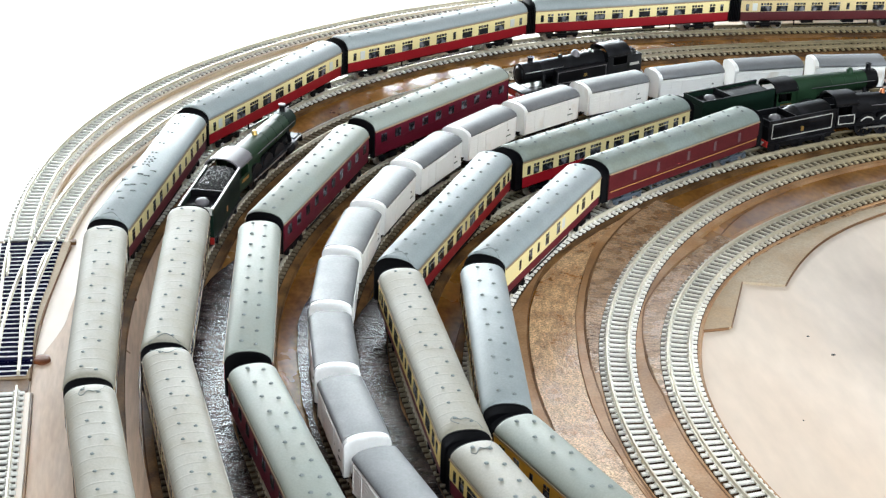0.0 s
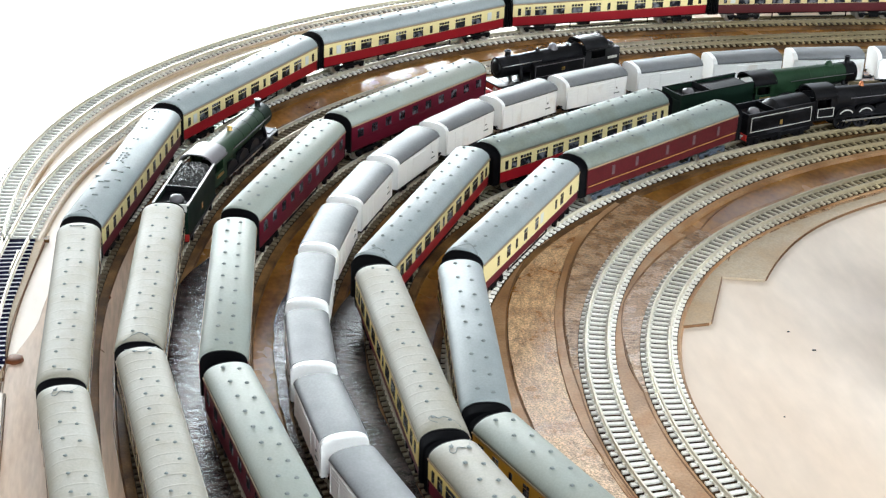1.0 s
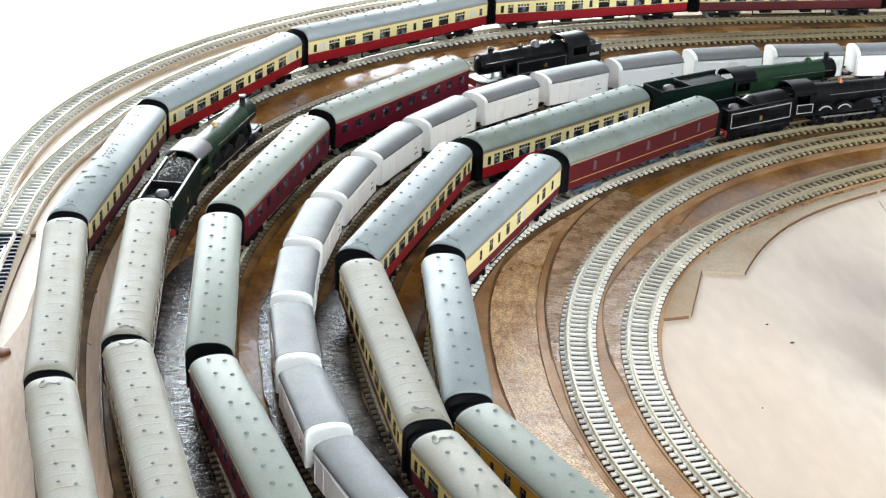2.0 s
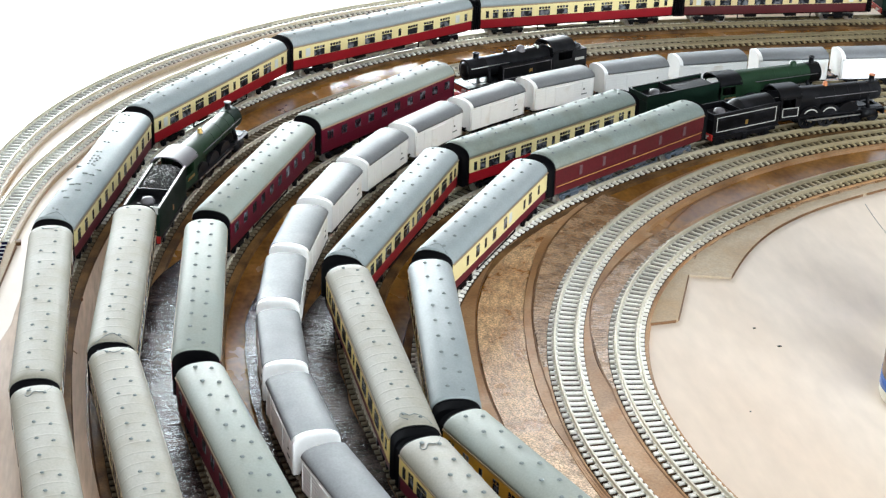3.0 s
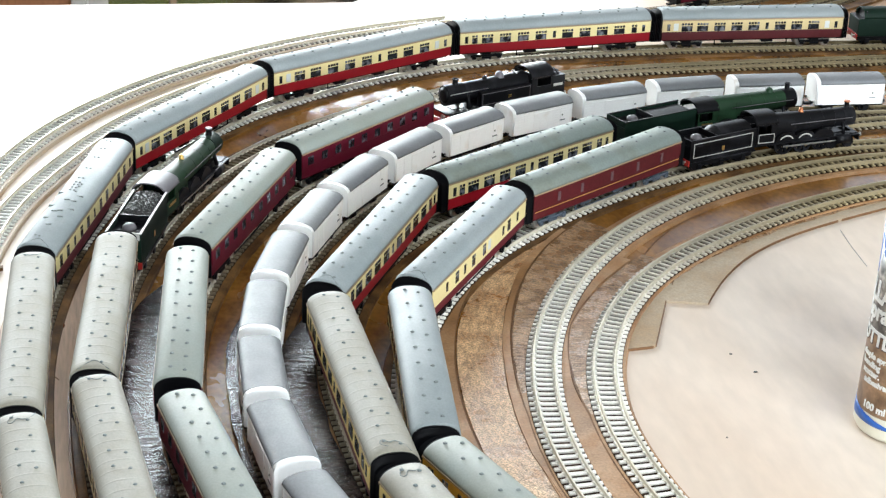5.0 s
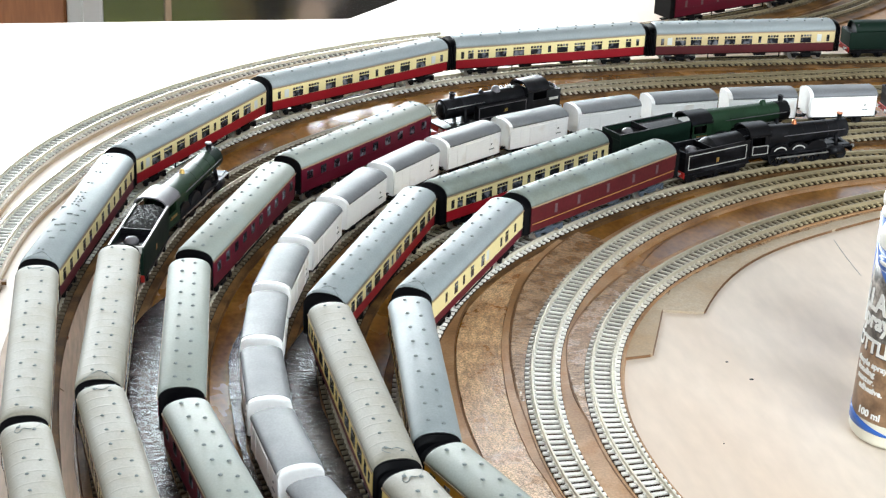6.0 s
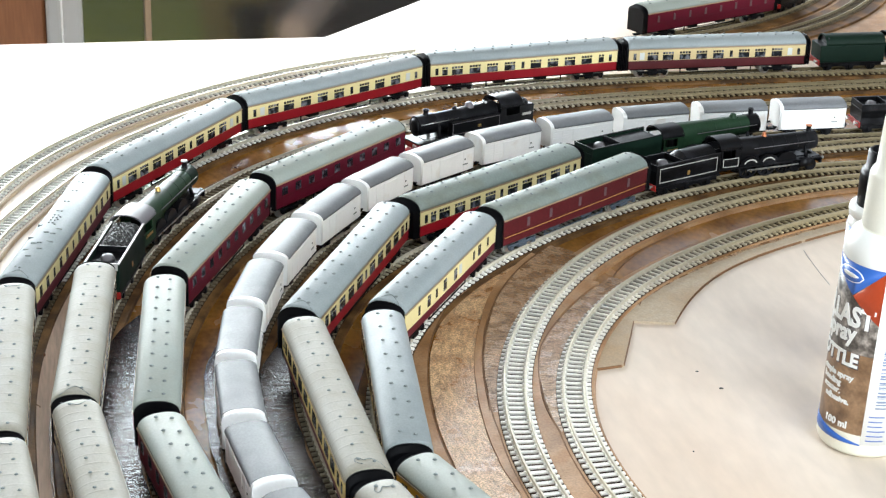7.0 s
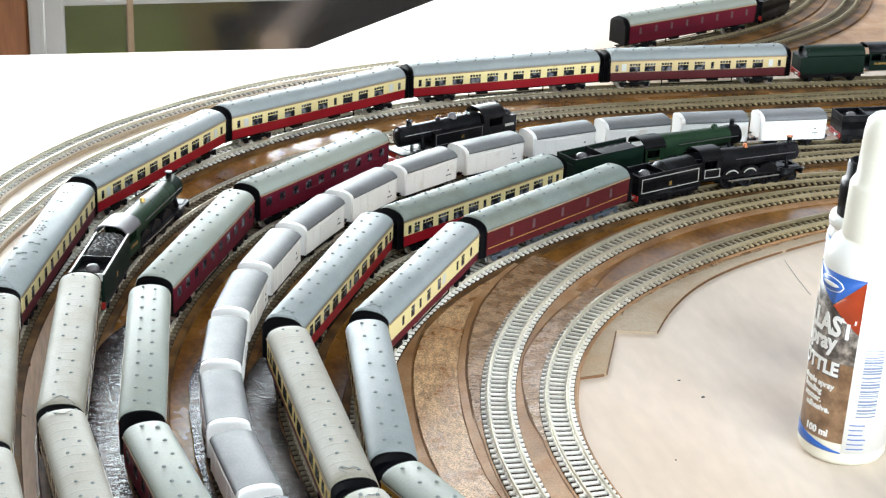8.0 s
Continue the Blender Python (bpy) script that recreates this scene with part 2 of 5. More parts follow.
    green=surface("locomotive_green_paint", (0.006, 0.017, 0.011), 0.5, vary=0.2, fine=900, coarse=70, bump=0.05, gloss=0.12),
    bright_green=surface("boiler_green_paint", (0.014, 0.038, 0.018), 0.45, vary=0.2, fine=900, coarse=70, bump=0.05, gloss=0.2),
    cab_grey=surface("grey_cab_roof", (0.15, 0.14, 0.15), 0.45, vary=0.1, fine=900, coarse=70, bump=0.05, gloss=0.35),
    coal=surface("coal", (0.018, 0.018, 0.018), 0.5, vary=0.5, fine=1500, coarse=700, bump=1.0, reach=0.0005, detail=(2, 1)),
    steel=surface("bright_wheel_steel", (0.6, 0.6, 0.58), 0.3, 0.9, vary=0.1, fine=900, coarse=90, bump=0.05),
    brass=surface("brass", (0.62, 0.42, 0.14), 0.3, 0.9, vary=0.1, fine=900, coarse=90, bump=0.05),
    copper=surface("copper", (0.55, 0.20, 0.09), 0.35, 0.8, vary=0.1, fine=900, coarse=90, bump=0.05),
    lining=surface("pale_lining", (0.44, 0.43, 0.40), 0.45, vary=0.05, bump=0.0),
    orange_line=surface("straw_lining", (0.45, 0.22, 0.07), 0.45, vary=0.05, bump=0.0),
    gutter=surface("tan_gutter", (0.33, 0.22, 0.13), 0.5, vary=0.1, bump=0.0),
    # pale patches paint in the panes' reflections and lit interiors
    glass=surface("dark_coach_glass", (0.014, 0.016, 0.020), 0.10, vary=0.3, fine=700, coarse=240, bump=0.06, gloss=0.5, second=(0.16, 0.165, 0.185), spread=(0.50, 0.66), shift=True, detail=(2, 2)),
    frosted=surface("frosted_pane", (0.62, 0.64, 0.62), 0.35, vary=0.05, bump=0.0),
    vent=surface("roof_vent_grey", (0.17, 0.19, 0.19), 0.6, vary=0.1, bump=0.0, by_object=0.1, gloss=0.2),
    blue_frame=surface("blue_grey_underframe", (0.06, 0.075, 0.095), 0.5, vary=0.2, bump=0.05),
    red=surface("red_buffer_beam", (0.36, 0.02, 0.015), 0.4, vary=0.08, bump=0.02),
    room_wall=surface("painted_plaster", (0.22, 0.20, 0.18), 0.8, vary=0.04, fine=80, coarse=3, bump=0.05),
    carpet=surface("brown_carpet", (0.10, 0.075, 0.055), 0.9, vary=0.3, fine=300, coarse=6, bump=0.4, reach=0.003),
    oak=surface("varnished_wood_door", (0.34, 0.13, 0.05), 0.4, vary=0.25, fine=60, coarse=7, bump=0.08, stretch=(6, 1, 0.5)),
    white_upvc=surface("white_frame", (0.55, 0.53, 0.50), 0.4, vary=0.03, fine=40, coarse=5, bump=0.02),
    dark_cloth=surface("dark_cloth", (0.014, 0.009, 0.006), 0.9, vary=0.35, fine=200, coarse=12, bump=0.3, reach=0.002),
)

# ---------------------------------------------------------------- mesh helpers


def part(name, bm, material, parent, label=""):
    me = bpy.data.meshes.new(name)
    bm.to_mesh(me)
    bm.free()
    me.materials.append(material)
    ob = new(name, me)
    ob.parent = parent
    return tagged(ob, label=label)


def share(name, mesh, parent, m=None):
    ob = new(name, mesh)
    ob.parent = parent
    if m is not None:
        ob.matrix_basis = m
    return ob


def thing(name, label, category, group="", kind=""):
    ob = new(name)
    ob.empty_display_size = 0.01
    return tagged(ob, label, category, group, kind)


def mesh_of(name, bm, material):
    me = bpy.data.meshes.new(name)
    bm.to_mesh(me)
    bm.free()
    me.materials.append(material)
    return me


def block(bm, x0, x1, y0, y1, z0, z1, bevel=0.0):
    made = bmesh.ops.create_cube(bm, size=1.0, matrix=Matrix.LocRotScale(((x0 + x1) / 2, (y0 + y1) / 2, (z0 + z1) / 2), None, (abs(x1 - x0), abs(y1 - y0), abs(z1 - z0))))
    if bevel:
        edges = list({e for v in made["verts"] for e in v.link_edges})
        bmesh.ops.bevel(bm, geom=edges, offset=bevel, segments=2, profile=0.6, affect="EDGES")
    return bm


def cube(*a, bevel=0.0):
    return block(bmesh.new(), *a, bevel=bevel)


def tube(bm, r0, r1, length, m, seg=16, caps=True):
    """A cone or cylinder along the pose's z, centred on it."""
    bmesh.ops.create_cone(bm, cap_ends=caps, segments=seg, radius1=r0, radius2=r1, depth=length, matrix=m)
    return bm


def along_y(x, y, z):
    return pose(x, y, z, 90, 0, 0)


def along_x(x, y, z):
    return pose(x, y, z, 0, 90, 0)


def loft(rings, closed=True, caps=True):
    """A skin through rings of equal length; smooth faces."""
    bm = bmesh.new()
    rows = [[bm.verts.new(p) for p in ring] for ring in rings]
    n = len(rows[0])
    for a, b in zip(rows, rows[1:]):
        for i in range(n if closed else n - 1):
            j = (i + 1) % n
            bm.faces.new((a[i], a[j], b[j], b[i])).smooth = True
    if caps:
        ends = [bm.faces.new(rows[0][::-1]), bm.faces.new(rows[-1])]
    bmesh.ops.recalc_face_normals(bm, faces=bm.faces)
    if caps:
        bmesh.ops.split_edges(bm, edges=[e for f in ends for e in f.edges])
    return bm


def lathe(steps, seg=24):
    """A turned shape round z from (radius, height) steps."""
    return loft([[(r * math.cos(2 * math.pi * k / seg), r * math.sin(2 * math.pi * k / seg), z) for k in range(seg)] for r, z in steps])


def smooth(bm):
    for f in bm.faces:
        f.smooth = True
    return bm


# ---------------------------------------------------------------- the plan: track centre lines
STEP = 0.002
BOARD, BED, RAIL, TIE = 0.0, 0.0022, 0.0053, 0.0009


class Line:
    """A centre line with headings, followed by its length s; s = 0 at the loop's western point."""

    def __init__(self, rows, zero):
        self.rows, self.zero = rows, zero

    def at(self, s):
        f = s / STEP + self.zero
        i = max(0, min(len(self.rows) - 2, int(math.floor(f))))
        a, b, k = self.rows[i], self.rows[i + 1], f - i
        return tuple(u + (v - u) * k for u, v in zip(a, b))

    def beside(self, s, off):
        x, y, h = self.at(s)
        return x - off * math.sin(h), y + off * math.cos(h)


def bend(x0, y0, back, bends, before=0.44, after=1.02, last=-0.01):
    """A line that leaves (x0, y0) northwards, with one curvature for each 0.2 m, until it heads east."""
    fore, x, y, h = [(x0, y0, math.pi / 2)], x0, y0, math.pi / 2
    for i in range(int(after / STEP)):
        k = bends[min(len(bends) - 1, int(i * STEP / 0.2))]
        x, y = x + STEP * math.cos(h), y + STEP * math.sin(h)
        h = max(h - k * STEP, last)
        fore.append((x, y, h))
    rear, x, y, h = [], x0, y0, math.pi / 2
    for i in range(int(before / STEP)):
        x, y = x - STEP * math.cos(h), y - STEP * math.sin(h)
        h += back * STEP
        rear.append((x, y, h))
    return Line(rear[::-1] + fore, len(rear))


def curve(p0, h0, p1, h1):
    """A line from one place and heading (degrees) to another."""
    d = math.dist(p0, p1) * 0.4
    a, b = radians(h0), radians(h1)
    c = [p0, (p0[0] + d * math.cos(a), p0[1] + d * math.sin(a)), (p1[0] - d * math.cos(b), p1[1] - d * math.sin(b)), p1]
    pts = []
    for i in range(401):
        t = i / 400
        w = ((1 - t) ** 3, 3 * t * (1 - t) ** 2, 3 * t * t * (1 - t), t ** 3)
        pts.append(tuple(sum(k * q[n] for k, q in zip(w, c)) for n in (0, 1)))
    rows, need = [], 0.0
    run = 0.0
    for a, b in zip(pts, pts[1:]):
        while run <= need < run + math.dist(a, b):
            k = (need - run) / math.dist(a, b)
            rows.append((a[0] + (b[0] - a[0]) * k, a[1] + (b[1] - a[1]) * k, math.atan2(b[1] - a[1], b[0] - a[0])))
            need += STEP
        run += math.dist(a, b)
    return Line(rows, 0)


LINES = dict(
    A=bend(-0.0377, 0.6406, 0.8, (1.835, 2.881, 2.683, 0.77)),
    B=bend(-0.0080, 0.6243, 1.3, (1.96, 3.238, 2.313, 0.2)),
    C=bend(0.0231, 0.6217, 1.9, (2.653, 3.12, 1.6, 1.4)),
    D=bend(0.0552, 0.5986, 2.986, (2.619, 3.414, 3.0, 3.0)),
    E=bend(0.0890, 0.6290, 1.55, (4.45, 1.95, 1.69, 1.69)),
    F=bend(0.1140, 0.5817, 3.55, (3.837, 2.49, 3.234, 3.0)),
    G=bend(0.1690, 0.5657, 4.0, (3.368, 3.419, 3.266, 3.0)),
    H=bend(0.1952, 0.5736, 3.6, (4.512, 2.472, 2.472, 2.472)),
)
outer = bend(-0.0882, 0.6195, 0.72, (0.7233, 2.7464, 2.3777, 2.3777))


def graded(a, rows):
    """A value in millimetres between (place, value) rows, given in metres."""
    if a <= rows[0][0]:
        return rows[0][1] / 1000
    for (p, u), (q, v) in zip(rows, rows[1:]):
        if a <= q:
            return (u + (v - u) * (a - p) / (q - p)) / 1000
    return rows[-1][1] / 1000


def beside_outer(offsets):
    rows = []
    for i in range(73, 520):
        x, y = outer.beside(i * STEP, -graded(i * STEP, offsets))
        x2, y2 = outer.beside((i + 1) * STEP, -graded((i + 1) * STEP, offsets))
        rows.append((x, y, math.atan2(y2 - y, x2 - x)))
    return Line(rows, -73)


LINES["O"] = beside_outer(((0.146, 5.0), (0.172, 3.1), (0.194, 2.25), (0.231, 1.7), (0.33, 0.0)))
LINES["P"] = beside_outer(((0.146, 17.0), (0.172, 18.2), (0.194, 19.8), (0.232, 23.4), (0.26, 26.4), (0.294, 28.8), (0.36, 29.5)))


def sweep(line, s0, s1, section, step=0.006):
    """A solid of one cross-section (offset to the left, height) along a line."""
    n = max(2, int(round((s1 - s0) / step)))
    rings = []
    for i in range(n + 1):
        x, y, h = line.at(s0 + (s1 - s0) * i / n)
        rings.append([(x - o * math.sin(h), y + o * math.cos(h), z) for o, z in section])
    bm = loft(rings)
    for f in bm.faces:
        f.smooth = False
    return bm


def strip(line, s0, s1, a, b, z0, z1, slope=0.0008, step=0.008):
    return sweep(line, s0, s1, [(a - slope, z0), (a, z1), (b, z1), (b + slope, z0)], step)


RAIL_SECTION = [(-0.0009, 0.0), (-0.0009, 0.0004), (-0.0004, 0.0007), (-0.0004, 0.0015), (-0.0005, 0.0017), (-0.0005, 0.0022), (0.0005, 0.0022), (0.0005, 0.0017), (0.0004, 0.0015), (0.0004, 0.0007), (0.0009, 0.0004), (0.0009, 0.0)]


def sleeper_mesh(name, material):
    bm = cube(-0.00088, 0.00088, -0.0076, 0.0076, 0.0, TIE)
    top = [e for e in bm.edges if all(v.co.z > 0.0005 for v in e.verts)]
    bmesh.ops.bevel(bm, geom=top, offset=0.0002, segments=1, affect="EDGES")
    for y in (-0.0046, 0.0046):
        block(bm, -0.0006, 0.0006, y - 0.0013, y + 0.0013, TIE - 0.0001, TIE + 0.0006)
    return mesh_of(name, bm, material)


SLEEPER = {k: sleeper_mesh("sleeper", M[m]) for k, m in (("pale", "sleeper"), ("grey", "sleeper_grey"), ("drab", "sleeper_drab"), ("worn", "sleeper_worn"), ("black", "sleeper_black"))}
sleeper_jobs = []


def lay_track(line, s0, s1, kind, label, bed=BED, pitch=0.0042):
    t = thing("railway_track", label, "track", "railway tracks", "structure")
    for side in (-1, 1):
        sec = [(o * 0.72 + side * 0.0046, z + bed + TIE) for o, z in RAIL_SECTION]
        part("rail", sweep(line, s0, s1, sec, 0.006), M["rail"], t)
    sleeper_jobs.append((t, line, s0, s1, kind, bed, pitch))
    return t

# ---------------------------------------------------------------- vehicles
UP = RAIL


def on_track(line, s, half):
    a, b = line.at(s - half), line.at(s + half)
    return pose((a[0] + b[0]) / 2, (a[1] + b[1]) / 2, UP, 0, 0, math.degrees(math.atan2(b[1] - a[1], b[0] - a[0])))


def roof_arc(w, eave, top, n=14):
    return [(w * math.copysign(abs(math.cos(math.pi * k / n)) ** 0.85, math.cos(math.pi * k / n)), eave + (top - eave) * math.sin(math.pi * k / n) ** 0.95) for k in range(n + 1)]


def roof_shell(length, w, eave, top, ribs=0, dome=0.0016):
    arc = roof_arc(w, eave, top)
    h = length / 2
    steps = [(-h, 0.965, 0.80), (-h + dome * 0.35, 0.99, 0.93), (-h + dome, 1, 1)]
    for k in range(ribs):
        x = -h + length * (k + 0.7) / (ribs + 0.4)
        steps += [(x - 0.0009, 1, 1), (x - 0.0004, 1, 1), (x - 0.0002, 1.004, 1.010), (x + 0.0002, 1.004, 1.010), (x + 0.0004, 1, 1), (x + 0.0009, 1, 1)]
    steps += [(h - dome, 1, 1), (h - dome * 0.35, 0.99, 0.93), (h, 0.965, 0.80)]
    return loft([[(x, y * sy, eave + (z - eave) * sz) for y, z in arc] for x, sy, sz in steps])


def window_mesh(kind):
    bm = bmesh.new()
    t = 0.00022
    if kind == "wide":
        block(bm, -0.0037, 0.0037, -t, t, 0.0136, 0.0172)
        for i in range(4):
            x = -0.0037 + i * 0.00198
            block(bm, x, x + 0.0015, -t, t, 0.0177, 0.0191)
        return mesh_of("window", bm, M["glass"])
    if kind == "tall":
        block(bm, -0.0018, 0.0018, -t, t, 0.0138, 0.0174)
        for i in range(2):
            block(bm, -0.0018 + i * 0.0021, -0.0003 + i * 0.0021, -t, t, 0.0178, 0.0191)
        return mesh_of("window", bm, M["glass"])
    if kind == "slim":
        block(bm, -0.0010, 0.0010, -t, t, 0.0142, 0.0186)
        return mesh_of("door_window", bm, M["glass"])
    if kind == "bay":
        block(bm, -0.0022, -0.0010, -t, t, 0.0143, 0.0188)
        block(bm, -0.0006, 0.0006, -t, t, 0.0143, 0.0188)
        block(bm, 0.0010, 0.0022, -t, t, 0.0143, 0.0188)
        return mesh_of("window", bm, M["glass"])
    if kind == "panel":
        block(bm, -0.0010, 0.0010, -t, t, 0.0140, 0.0187)
        return mesh_of("window", bm, M["van_glass"])
    block(bm, -0.0016, 0.0016, -t, t, 0.0142, 0.0190)
    return mesh_of("frosted_window", bm, M["frosted"])


WINDOWS = {k: window_mesh(k) for k in ("wide", "tall", "slim", "bay", "frost", "panel")}
VENT = mesh_of("roof_vent", tube(tube(bmesh.new(), 0.00042, 0.0004, 0.0005, pose(0, 0, 0.0), 6), 0.00072, 0.00035, 0.00035, pose(0, 0, 0.0004), 6), M["vent"])
SCOOP = mesh_of("roof_scoop", cube(-0.0005, 0.0005, -0.0013, 0.0013, -0.0003, 0.0006, bevel=0.0003), M["vent"])


def wheel_mesh(name, r, material):
    bm = tube(bmesh.new(), r, r, 0.0013, along_y(0, 0, 0), 18)
    tube(bm, r + 0.0006, r + 0.0006, 0.0004, along_y(0, -0.0008, 0), 18)
    tube(bm, r * 0.3, r * 0.3, 0.0019, along_y(0, 0.0002, 0), 8)
    return mesh_of(name, bm, material)


WHEEL = wheel_mesh("wheel", 0.0031, M["steel"])
WHEEL_DARK = wheel_mesh("wheel", 0.0031, M["engine_black"])


def wheel_pair(parent, x, r=0.0031, mesh=None):
    for side in (-1, 1):
        share("wheel", mesh or WHEEL, parent, Matrix.Translation((x, side * 0.0047, r)) @ (Matrix.Rotation(math.pi, 4, "Z") if side < 0 else Matrix()))


def bogie(parent, x, material, half=0.0085):
    bm = bmesh.new()
    for s in (-1, 1):
        block(bm, -half - 0.002, half + 0.002, s * 0.0062, s * 0.0074, 0.0030, 0.0046, bevel=0.0003)
        for k in (-half, half):
            block(bm, k - 0.0012, k + 0.0012, s * 0.0060, s * 0.0080, 0.0018, 0.0040, bevel=0.0003)
        block(bm, -0.003, 0.003, s * 0.0060, s * 0.0079, 0.0020, 0.0034, bevel=0.0003)
    block(bm, -0.003, 0.003, -0.007, 0.007, 0.0040, 0.0056)
    b = part("bogie", bm, material, parent)
    b.location.x = x
    for k in (-half, half):
        wheel_pair(b, k)
    return b


TSO = ((0.04, "slim"), (0.09, "frost"), (0.165, "wide"), (0.26, "wide"), (0.352, "wide"), (0.425, "slim"), (0.498, "wide"), (0.592, "wide"), (0.686, "wide"), (0.78, "wide"), (0.865, "wide"), (0.925, "frost"), (0.965, "slim"))
OPEN = ((0.04, "slim"), (0.09, "tall"), (0.17, "wide"), (0.262, "wide"), (0.354, "wide"), (0.446, "wide"), (0.515, "slim"), (0.585, "wide"), (0.677, "wide"), (0.769, "wide"), (0.861, "wide"), (0.925, "tall"), (0.967, "slim"))
BRAKE = ((0.10, "slim"), (0.20, "tall"), (0.265, "slim"), (0.42, "frost"), (0.475, "tall"), (0.59, "tall"), (0.68, "slim"), (0.76, "tall"), (0.86, "slim"))
SUBURB = tuple((0.06 + 0.88 * k / 9, "bay") for k in range(10))
SLEEK = tuple((0.05 + 0.9 * k / 11, "tall" if k % 3 else "slim") for k in range(12))


def coach(line, s0, s1, lower, upper, roof, pattern, label, ribs=0, vents=12, stagger=True, frame="black", kitchen=False, gap=0.0088, bellows=True, name="passenger_coach", category="coach", lines=(), waist=0.0125, group="model coaches"):
    length = s1 - s0 - gap
    h = length / 2
    c = thing(name, label, category, group)
    c.matrix_basis = on_track(line, (s0 + s1) / 2, length * 0.355)
    w, eave, top = 0.0092, 0.0206, 0.0262
    bm = bmesh.new()
    block(bm, -h, h, -w + 0.0004, w - 0.0004, 0.0066, waist, bevel=0.0005)
    part("lower_panel", bm, M[lower], c)
    part("upper_panel", cube(-h + 0.0001, h - 0.0001, -w, w, waist, eave, bevel=0.0002), M[upper], c)
    part("roof", roof_shell(length, w + 0.0002, eave, top, ribs), M[roof], c)
    for s in (-1, 1):
        part("gutter", cube(-h, h, s * w, s * (w + 0.00035), eave - 0.0006, eave + 0.0001), M["gutter"], c)
        for z in lines:
            part("lining", cube(-h + 0.001, h - 0.001, s * w, s * (w + 0.00012), z, z + 0.0004), M["orange_line"], c)
        for f, kind in pattern:
            share(WINDOWS[kind].name.split(".")[0], WINDOWS[kind], c, Matrix.Translation((h - 2 * h * f if s < 0 else -h + 2 * h * f, s * w, -0.0008)))
        e = [(s * h, y * 0.97, 0.0061 if z < 0 else z) for y, z in [(w, -1)] + [(y, 0.0206 + (z - 0.0206) * 0.84) for y, z in roof_arc(w, eave, top)] + [(-w, -1)]]
        part("end_wall", loft([[(x + s * d, y, z) for x, y, z in e] for d in (-0.0003, 0.0006)]), M["black"], c, "black coach end")
        if bellows:
            rings = []
            for k, q in enumerate((0.93, 0.93, 0.99, 0.90, 0.98, 0.90, 0.97, 0.90)):
                x = s * (h + 0.0005 + 0.00048 * k)
                rings.append([(x, y * q / 0.97, 0.0061 + (z - 0.0061) * q) for _, y, z in e])
            b = loft(rings)
            for f in b.faces:
                f.smooth = False
            part("gangway_bellows", b, M["black"], c, "ribbed black gangway bellows")
        for y in (-0.0058, 0.0058):
            b = tube(bmesh.new(), 0.0005, 0.0005, 0.0022, along_x(s * (h + 0.0011), y, 0.0071), 8)
            tube(b, 0.0012, 0.0012, 0.0004, along_x(s * (h + 0.0022), y, 0.0071), 10)
            part("buffer", b, M["steel"], c)
        part("coupling", cube(s * h * 0.97, s * (h + gap / 2), -0.0016, 0.0016, 0.0036, 0.0046, bevel=0.0002), M["black"], c)
    bm = cube(-h + 0.002, h - 0.002, -0.0072, 0.0072, 0.0056, 0.0064)
    for k in (-0.12, 0.10):
        block(bm, length * k - 0.005, length * k + 0.003, -0.0068, -0.0035, 0.0038, 0.0058, bevel=0.0003)
        block(bm, length * k - 0.003, length * k + 0.005, 0.0035, 0.0068, 0.0038, 0.0058, bevel=0.0003)
    for y in (-0.0066, 0.0066):
        block(bm, -length * 0.2, length * 0.2, y - 0.0003, y + 0.0003, 0.0026, 0.0031)
        for x in (-0.2, 0.2):
            block(bm, length * x - 0.0003, length * x + 0.0003, y - 0.0003, y + 0.0003, 0.0026, 0.0058)
    part("underframe", bm, M[frame], c)
    for x in (-0.355, 0.355):
        bogie(c, length * x, M[frame])
    if kitchen:
        def up(y):
            return eave + (top - eave) * math.sqrt(max(0, 1 - y * y)) - 0.0001
        for x, y in ((-0.28, 0.42), (-0.27, -0.22), (-0.225, 0.26), (-0.22, -0.02), (-0.13, -0.34), (-0.125, 0.02), (-0.34, 0.05)):
            share("roof_scoop", SCOOP, c, Matrix.Translation((x * length, y * w, up(y))))
        for x in (-0.04, -0.015, 0.01, 0.035, 0.075, 0.17, 0.28, 0.37, 0.45):
            for y in (0.02, 0.26):
                share("roof_vent", VENT, c, Matrix.Translation((x * length + y * 0.003, y * w, up(y))))
        for x, y in ((-0.05, -0.12), (-0.005, -0.10), (0.02, -0.14), (-0.43, 0.30), (-0.44, 0.05)):
            share("roof_vent", VENT, c, Matrix.Translation((x * length, y * w, up(y))))
        for x0, y0 in ((-0.20, -0.62), (-0.17, 0.42)):
            bm = bmesh.new()
            for u0, u1, v0, v1 in ((0, 0.12, 0, 0.03), (0, 0.12, 0.33, 0.36), (0, 0.004, 0, 0.36), (0.116, 0.12, 0, 0.36)):
                za, zb = up(y0 + v0), up(y0 + v1)
                block(bm, (x0 + u0) * length, (x0 + u1) * length, (y0 + v0) * w, (y0 + v1) * w, min(za, zb) - 0.0002, max(za, zb) + 0.00016)
            part("roof_panel", bm, M["vent"], c)
    else:
        for i in range(vents):
            x = -h + length * (i + 0.5) / vents
            for s in ((-1, 1) if not stagger else ((1,) if i % 2 else (-1,))) if ribs and i % 3 == 1 else (-1, 1):
                y = s * 0.30 * w
                z = eave + (top - eave) * 0.945
                share("roof_vent", VENT, c, Matrix.Translation((x + s * 0.0014 * (1 if stagger else 0), y, z)) @ Matrix.Scale(1.15 if ribs else 1.35, 4))
    return c


STRAP = mesh_of("strap", cube(0, 0.0004, -0.00018, 0.00018, 0.0056, 0.0168), M["wagon_white"])


